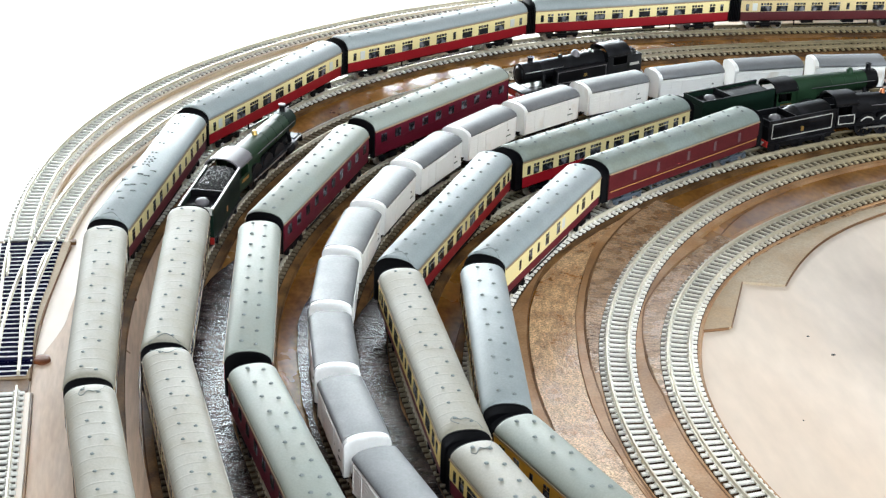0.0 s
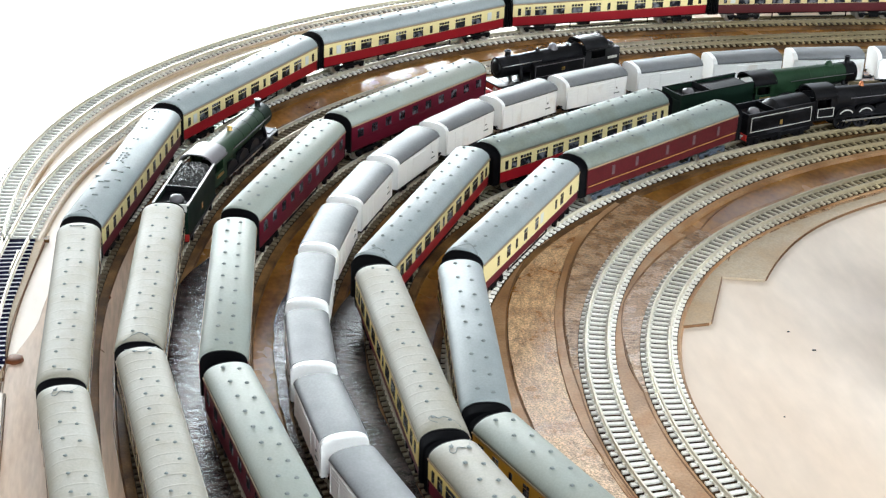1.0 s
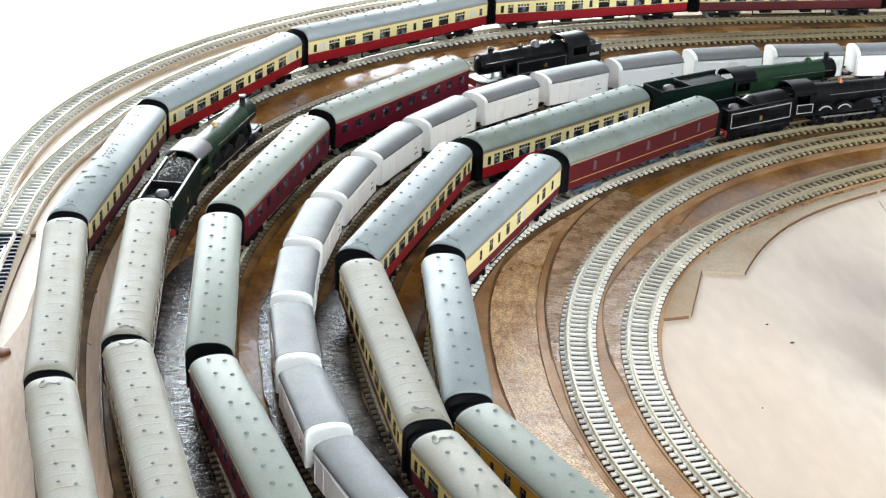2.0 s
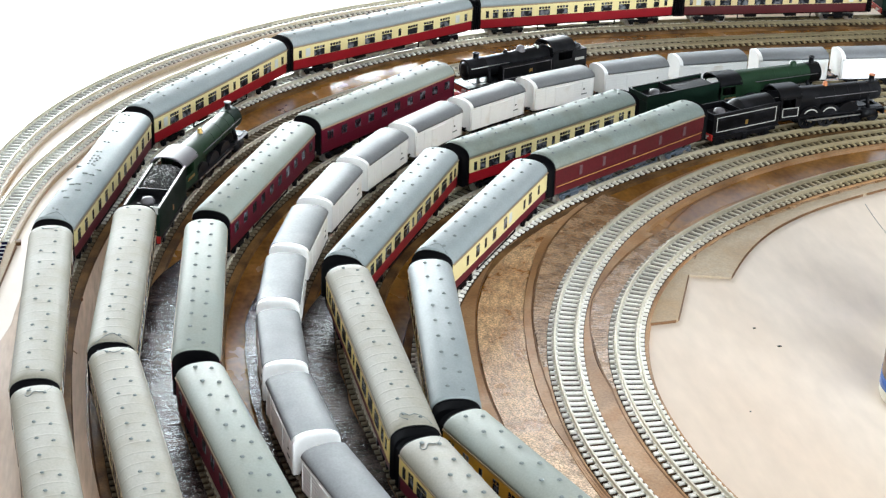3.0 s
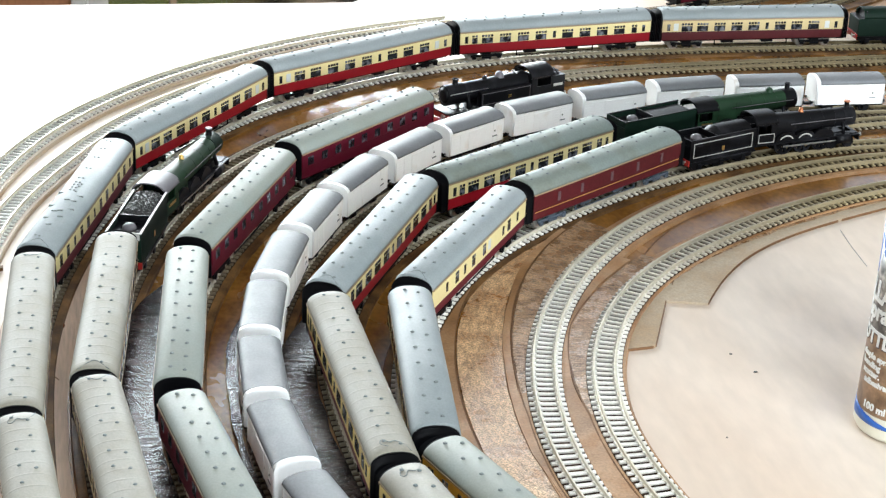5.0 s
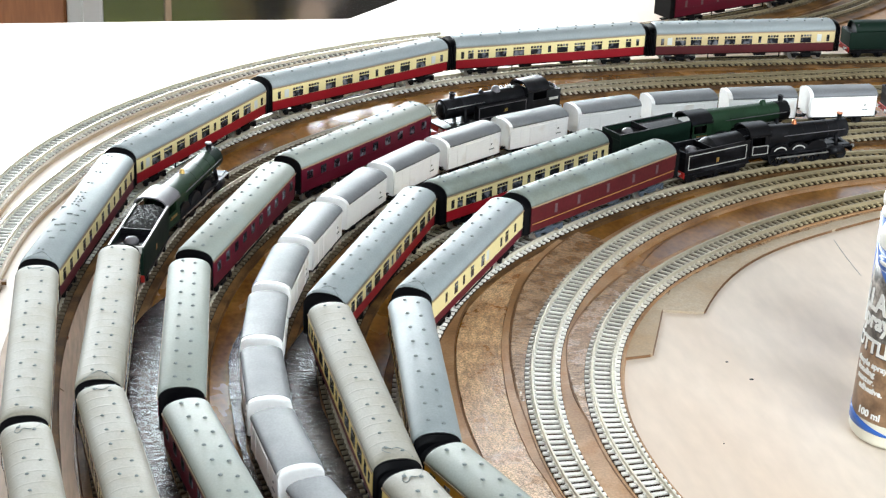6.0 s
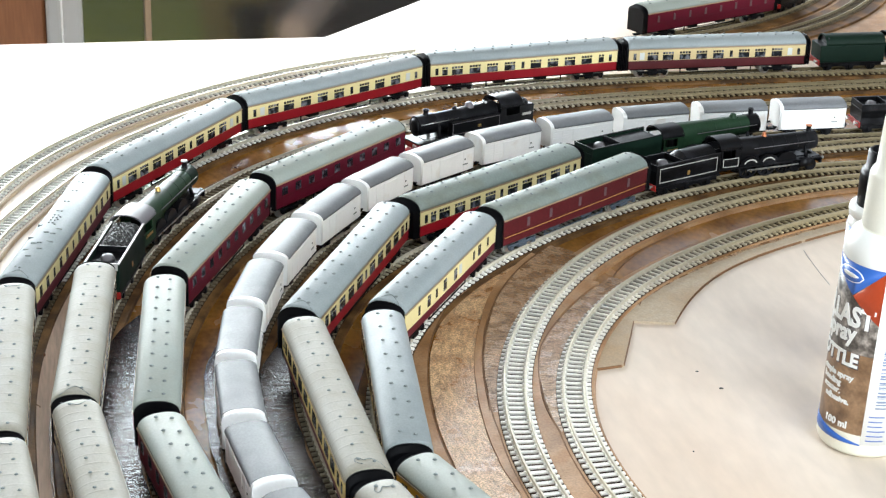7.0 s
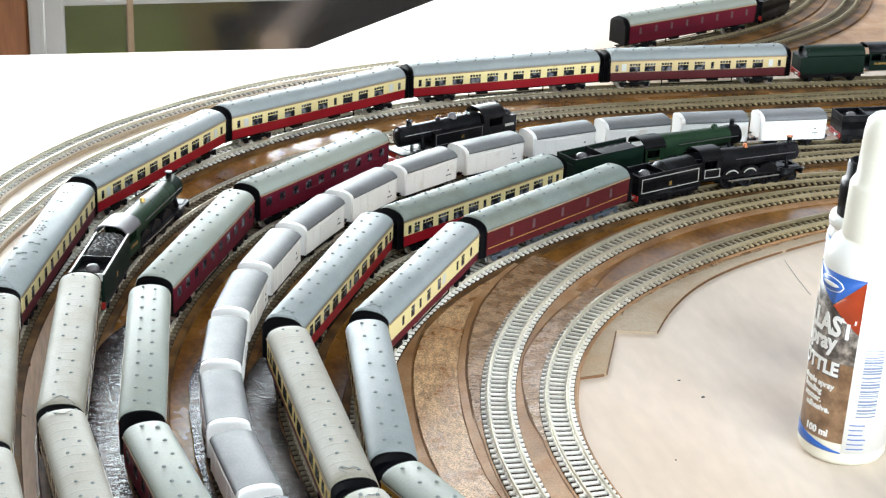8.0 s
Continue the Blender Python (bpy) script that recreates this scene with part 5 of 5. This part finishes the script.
    sp = cu.splines.new("NURBS")
    sp.points.add(len(places) - 1)
    sp.use_endpoint_u, sp.order_u = True, 3
    for p, (a, y) in zip(sp.points, places):
        z = eave + (top - eave) * max(0.0, 1 - (y / w) ** 2) ** 0.5 + 0.0002
        p.co = (end * (h - a), y, z, 1)
    cu.materials.append(M["vent"])
    ob = tagged(new("roof_wire", cu), "thin bent coupling wire lying on a coach roof", "wire", "loose wires")
    ob.matrix_basis = m
    return ob


LOOP = ((0.0005, -0.006), (0.004, -0.005), (0.007, -0.001), (0.005, 0.001), (0.009, 0.003), (0.006, 0.005), (0.003, 0.002))
DIAMOND = ((0.0, -0.006), (0.003, -0.003), (0.006, 0.0), (0.003, 0.003), (0.0, 0.006))
BOW = ((0.002, -0.004), (0.004, -0.0035), (0.005, 0.0), (0.004, 0.0035), (0.002, 0.004))
for k, a, b, g, pts, e in (("A", -0.207, -0.0645, 0.0060, LOOP, 1), ("A", -0.0645, 0.0792, 0.0060, BOW, 1), ("A", 0.0792, 0.2245, 0.0088, DIAMOND, -1), ("B", -0.0222, 0.1141, 0.005, DIAMOND, -1), ("B", -0.158, -0.0222, 0.005, DIAMOND, 1),
                          ("E", -0.1047, 0.0385, 0.0088, LOOP, -1), ("E", -0.248, -0.1047, 0.0088, LOOP, 1), ("E", 0.0385, 0.1822, 0.0088, DIAMOND, -1), ("F", 0.0884, 0.2154, 0.0088, DIAMOND, -1)):
    roof_wire(L[k], a, b, g, pts, e)
tender(L["A"], 0.792, 0.842, "green", "dark green tender behind the green express engine", open_coal=False, top=0.0246, rounded=True)
tender_engine(L["A"], 0.843, 0.935, "green", "dark green express engine heading the crimson and cream train")

for s0, s1 in ((-0.158, -0.0222), (-0.0222, 0.1141)):
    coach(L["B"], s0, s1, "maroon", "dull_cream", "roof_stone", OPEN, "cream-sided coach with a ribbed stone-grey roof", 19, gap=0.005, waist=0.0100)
tender(L["B"], 0.1160, 0.1705, "green", "green tender heaped with coal, pale rim", badge="orange_line", rim="lining", top=0.0220)
tender_engine(L["B"], 0.1710, 0.2590, "bright_green", "green tender engine with grey cab roof and brass safety valve", 0.0064, 0.0058, cab_roof="cab_grey", rim="cab_grey", smokebox="green", bands="green")

for s0, s1 in ((-0.165, -0.0324), (-0.0324, 0.1007), (0.1007, 0.2293), (0.2293, 0.3539)):
    coach(L["C"], s0, s1, "maroon", "maroon", "roof_green", SUBURB, "maroon suburban coach with a pale green-grey roof", vents=11, bellows=False, gap=0.0100)
tank_engine(L["C"], 0.3600, 0.4480, "black tank engine with a gilt crest, coupled to maroon coaches")

ENDS = [-0.0689 + 0.0537 * i if i < 7 else 0.2533 + 0.0510 * (i - 6) for i in range(-3, 14)]
for s0, s1 in zip(ENDS, ENDS[1:]):
    van_wagon(L["D"], s0, s1, "white planked goods van with a smooth grey roof")
tender(L["D"], 0.6150, 0.660, "engine_black", "black tender behind the white vans' engine", open_coal=False)
tender_engine(L["D"], 0.661, 0.745, "engine_black", "black engine heading the white vans")

for s0, s1, roof, ribs in ((-0.248, -0.1047, "roof_stone", 0), (-0.1047, 0.0385, "roof_stone", 19), (0.0385, 0.1822, "roof_blue", 0), (0.1822, 0.3159, "roof_olive", 0)):
    # lower panels darker on the two rear coaches
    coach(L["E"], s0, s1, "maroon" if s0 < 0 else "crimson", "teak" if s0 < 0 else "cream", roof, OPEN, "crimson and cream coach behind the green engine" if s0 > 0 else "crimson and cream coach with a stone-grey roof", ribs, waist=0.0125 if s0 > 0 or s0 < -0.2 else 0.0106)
tender(L["E"], 0.3195, 0.3735, "green", "dark green tender with black coal space", badge="brass", open_coal=False, top=0.0232)
tender_engine(L["E"], 0.374, 0.449, "bright_green", "green express engine with black cab and smokebox", 0.0064, 0.0057, cab_roof="engine_black", safety=None, dome=True, axis=0.0186, bands="bright_green", dome_at=0.74)

coach(L["F"], -0.1686, -0.0401, "maroon", "amber", "roof_green", SLEEK, "amber and maroon coach with a green-grey roof", vents=10)
coach(L["F"], -0.0401, 0.0884, "maroon", "teak", "roof_blue", OPEN, "cream-sided coach with a pale blue-grey roof", vents=9, waist=0.0100)
coach(L["F"], 0.0884, 0.2154, "maroon", "cream", "roof_blue", BRAKE, "crimson and cream brake coach with a grey roof", vents=10, waist=0.0112)
coach(L["F"], 0.2154, 0.3425, "van_maroon", "van_maroon", "roof_olive", ((0.14, "panel"), (0.31, "panel"), (0.49, "panel"), (0.69, "panel"), (0.84, "panel")), "maroon parcels van with straw lining and blue-grey underframe", vents=10, frame="blue_frame", lines=(0.0108, 0.0204), name="parcels_van", category="van")
tender(L["F"], 0.3450, 0.395, "engine_black", "black tender with pale lining", lined=True, badge="brass", open_coal=False, heap=0.0046)
tender_engine(L["F"], 0.395, 0.467, "engine_black", "lined black mixed-traffic engine with splasher beading", 0.0060, 0.0053, plates=True, safety="copper", rim="copper", number="engine_black")

coach(L["J"], 0.012, 0.148, "maroon", "maroon", "roof_green", tuple((0.08 + 0.12 * k, "panel") for k in range(8)), "maroon coach standing on the far branch", vents=8)
tender(L["J"], 0.152, 0.20, "engine_black", "black tender on the far branch")

# loose wire coil by the parcels van
wire = bpy.data.curves.new("wire_coil", "CURVE")
wire.dimensions, wire.bevel_depth, wire.bevel_resolution = "3D", 0.00022, 1
sp = wire.splines.new("NURBS")
turns = [(0.0030 * math.cos(k * 0.7) + 0.0003 * k, 0.0022 * math.sin(k * 0.7), 0.0033 + 0.0001 * k) for k in range(14)]
sp.points.add(len(turns) - 1)
sp.use_endpoint_u, sp.order_u = True, 3
for p, q in zip(sp.points, turns):
    p.co = (*q, 1)
wire.materials.append(M["white_upvc"])
coil = tagged(new("wire_coil", wire), "small loose coil of pale wire beside the track", "wire", "loose wires")
coil.matrix_basis = pose(0.257, 0.823, 0)

# ---------------------------------------------------------------- bottles on the board


def lettering(name, text, size, radius, start, z, material, parent, lean=0.0, thick=0.00012, width=1.0, outline=None):
    """Raised letters bent round a bottle; start: the angle in degrees at which they end."""
    cu = bpy.data.curves.new(name, "FONT")
    cu.body, cu.size, cu.extrude, cu.resolution_u, cu.offset = text, size, thick, 3, size * (0.065 if "shadow" in name else 0.035)
    tmp = new(name, cu)
    bpy.context.view_layer.update()
    me = bpy.data.meshes.new_from_object(tmp.evaluated_get(bpy.context.evaluated_depsgraph_get()))
    bpy.data.objects.remove(tmp)
    end = max(v.co.x for v in me.vertices) * width / radius
    for v in me.vertices:
        a = radians(start) - end + v.co.x * width / radius
        r = radius + v.co.z
        h = z + v.co.y + lean * v.co.x
        v.co = (r * math.cos(a), r * math.sin(a), h)
    me.materials.clear()
    me.materials.append(material)
    ob = new(name, me)
    ob.parent = parent
    return ob


def wrap(name, radius, a0, a1, z0, z1, material, parent, label="", thick=0.00012, low=None, high=None):
    """A label piece bent round a bottle between two angles; low and high may slope it."""
    n = max(3, int(abs(a1 - a0) / 4))
    rings = []
    for i in range(n + 1):
        f = i / n
        a = radians(a0 + (a1 - a0) * f)
        b, t = low(f) if low else z0, high(f) if high else z1
        t = max(t, b + 0.00005)
        rings.append([(r * math.cos(a), r * math.sin(a), z) for r, z in ((radius, b), (radius + thick, b), (radius + thick, t), (radius, t))])
    return part(name, loft(rings), material, parent, label)


white_plastic = surface("white_bottle_plastic", (0.86, 0.86, 0.83), 0.35, vary=0.02, bump=0.0)
cream_plastic = surface("milky_bottle_plastic", (0.80, 0.78, 0.66), 0.35, vary=0.03, bump=0.0)
cap_plastic = surface("creamy_cap_plastic", (0.86, 0.84, 0.74), 0.35, vary=0.03, bump=0.0)
label_grey = surface("printed_rubble_picture", (0.10, 0.085, 0.075), 0.4, vary=0.7, fine=900, coarse=160, bump=0.0, second=(0.42, 0.38, 0.35))
label_brown = surface("printed_brown_picture", (0.20, 0.11, 0.055), 0.4, vary=0.35, fine=700, coarse=110, bump=0.0, second=(0.34, 0.21, 0.12))
label_white = surface("white_label_paper", (0.84, 0.84, 0.82), 0.45, vary=0.02, bump=0.0)
faded_ink = surface("faded_blue_grey_ink", (0.20, 0.25, 0.38), 0.45, vary=0.1, bump=0.0)
print_blue = surface("blue_print", (0.03, 0.12, 0.45), 0.4, vary=0.05, bump=0.0)
print_red = surface("orange_red_print", (0.75, 0.10, 0.03), 0.4, vary=0.05, bump=0.0)
print_black = surface("black_print", (0.03, 0.03, 0.05), 0.5, vary=0.1, bump=0.0)

bottle = thing("spray_bottle", "white plastic spray bottle with a printed picture label", "bottle")
bottle.matrix_basis = pose(0.3112, 0.5750, 0.0, 0.5, 1.4, -3)
R = 0.0182
part("body", lathe(((0.0001, 0.0), (0.0150, 0.0), (0.0172, 0.0006), (0.0182, 0.0026), (0.0182, 0.084), (0.0178, 0.088), (0.0160, 0.0925), (0.0135, 0.0950), (0.0130, 0.0965), (0.0001, 0.0965)), 48), cream_plastic, bottle)
part("shoulder", lathe(((0.0184, 0.0835), (0.0186, 0.0845), (0.0181, 0.0885), (0.0162, 0.0932), (0.0134, 0.0958), (0.0120, 0.0965)), 48), white_plastic, bottle)
part("overcap", lathe(((0.0130, 0.0960), (0.0128, 0.118), (0.0122, 0.1195), (0.0108, 0.1215), (0.0103, 0.140), (0.0095, 0.1448), (0.0075, 0.1470), (0.0001, 0.1478)), 40), cap_plastic, bottle, "tall white spray overcap")
wrap("label_picture", R, 95, 246, 0.0105, 0.0835, label_brown, bottle, "brown and grey printed picture panel")
wrap("label_rubble", R + 0.00013, 95, 246, 0.046, 0.0835, label_grey, bottle)
wrap("label_panel", R, 246, 420, 0.0065, 0.0835, label_white, bottle, "white text panel with a barcode")
wrap("label_swoosh", R + 0.00014, 96, 246, 0.0, 0.0, print_blue, bottle, "blue curved band", low=lambda f: 0.0060, high=lambda f: 0.0165 - 0.0100 * f)
wrap("label_flash", R + 0.00027, 158, 246, 0.0, 0.0, print_blue, bottle, "blue flash", low=lambda f: 0.0835 - 0.0135 * (f / 0.54 if f < 0.54 else (1.02 - f) / 0.48), high=lambda f: 0.0835)
wrap("label_flash_orange", R + 0.00030, 207, 246, 0.0, 0.0, print_red, bottle, "orange flash", low=lambda f: 0.0699 - 0.0100 * f, high=lambda f: 0.0700 + 0.0130 * f)
for k, (half, tall, ink) in enumerate(((22, 0.0031, label_white), (20.5, 0.0027, print_blue), (15, 0.0009, label_white))):
    wrap("logo_oval", R + 0.0004 + 0.00013 * k, 197 - half, 197 + half, 0.0, 0.0, ink, bottle, low=lambda f: 0.0783 - tall * math.sqrt(max(0, 1 - (2 * f - 1) ** 2)), high=lambda f: 0.0783 + tall * math.sqrt(max(0, 1 - (2 * f - 1) ** 2)))
for txt, size, start, z, lean, wide in (("BALLAST", 0.0118, 241, 0.0575, 0.0, 0.80), ("Spray", 0.0100, 221, 0.0497, 0.05, 0.90), ("BOTTLE", 0.0082, 228, 0.0400, 0.0, 0.92)):
    lettering("lettering_shadow", txt, size, R + 0.00016, start + 0.9, z - 0.0003, print_black, bottle, lean, thick=0.0001, width=wide)
    lettering("lettering", txt, size, R + 0.0004, start, z, label_white, bottle, lean, width=wide)
for txt, start, z in (("simple spray", 226, 0.0338), ("bonding", 209, 0.0302), ("scatter.", 210, 0.0266), ("adhesive.", 224, 0.0230)):
    lettering("small_lettering", txt, 0.0036, R + 0.0004, start, z, label_white, bottle)
lettering("small_lettering", "100 ml", 0.0042, R + 0.0004, 226, 0.0125, label_white, bottle)
random.seed(11)
z = 0.0235
for k in range(24):
    t = random.choice((0.0003, 0.0005, 0.0008))
    wrap("barcode_bar", R + 0.00014, 258, 284, z, z + t, faded_ink, bottle)
    z += t + random.choice((0.0004, 0.0007, 0.0011))
for k in range(6):
    wrap("text_bar", R + 0.00014, 252, 270 + random.uniform(0, 8), 0.0195 - 0.0022 * k, 0.0199 - 0.0022 * k, print_blue, bottle)

small = thing("glue_bottle", "small white bottle with a blue label and black cap", "bottle")
small.matrix_basis = pose(0.3358, 0.6310, 0)
part("body", lathe(((0.0001, 0.0), (0.0120, 0.0), (0.0135, 0.0015), (0.0135, 0.0735), (0.0128, 0.0760), (0.0100, 0.0775), (0.0001, 0.0775)), 40), white_plastic, small)
wrap("label", 0.0135, 0, 358, 0.010, 0.0730, print_blue, small, "blue label")
part("collar", lathe(((0.0100, 0.0770), (0.0133, 0.0775), (0.0136, 0.0800), (0.0130, 0.0822), (0.0100, 0.0824)), 40), white_plastic, small)
part("cap", lathe(((0.0001, 0.0822), (0.0105, 0.0822), (0.0106, 0.0965), (0.0098, 0.0985), (0.0086, 0.0990), (0.0082, 0.1065), (0.0074, 0.1072), (0.0066, 0.1070), (0.0062, 0.1050), (0.0001, 0.1050)), 40), M["black"], small, "glossy black nozzle cap")

# specks and knots on the boards
for x, y, r, stretch in ((0.2692, 0.6276, 0.0007, 1.6), (0.2640, 0.6450, 0.0005, 1.6), (0.2380, 0.5750, 0.0004, 1.0), (-0.112, 0.905, 0.0012, 1.8)):
    bm = tube(bmesh.new(), r, r * 0.7, 0.0003, Matrix.Translation((x, y, 0.00015)) @ Matrix.Diagonal((stretch, 1, 1, 1)), 7)
    plain("dirt_speck", "dark crumb of grit on the plywood", bm, M["coal"], "dirt", "")
for x, y, r, a in ((-0.0237, 0.7033, 0.0019, 1.3), (-0.0597, 0.6507, 0.0037, 1.15)):
    bm = smooth(lathe(((r, 0.0), (r * 0.97, 0.0007), (r * 0.8, 0.0011), (r * 0.4, 0.0013), (0.0001, 0.0014)), 18))
    for v in bm.verts:
        swell = 1 + 0.18 * noise.noise((v.co.x * 500, v.co.y * 500, x * 90))
        v.co = (x + v.co.x * swell, y + v.co.y * swell * a, 0.0004 + v.co.z)
    plain("wood_plug", "glossy red-brown filled hole in the plywood", bm, M["resin"], "knot")

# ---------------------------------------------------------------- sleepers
# the southern stretches of two lines take the brown-grey sleepers
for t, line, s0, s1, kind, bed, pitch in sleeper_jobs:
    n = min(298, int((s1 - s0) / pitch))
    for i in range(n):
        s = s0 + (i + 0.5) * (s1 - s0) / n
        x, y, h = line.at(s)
        brownish = line is LINES["A"] and y < 0.78 or line is LINES["B"] and y < 0.95
        share("sleeper", SLEEPER["drab" if brownish else kind], t, Matrix.Translation((x, y, bed)) @ Matrix.Rotation(h, 4, "Z"))
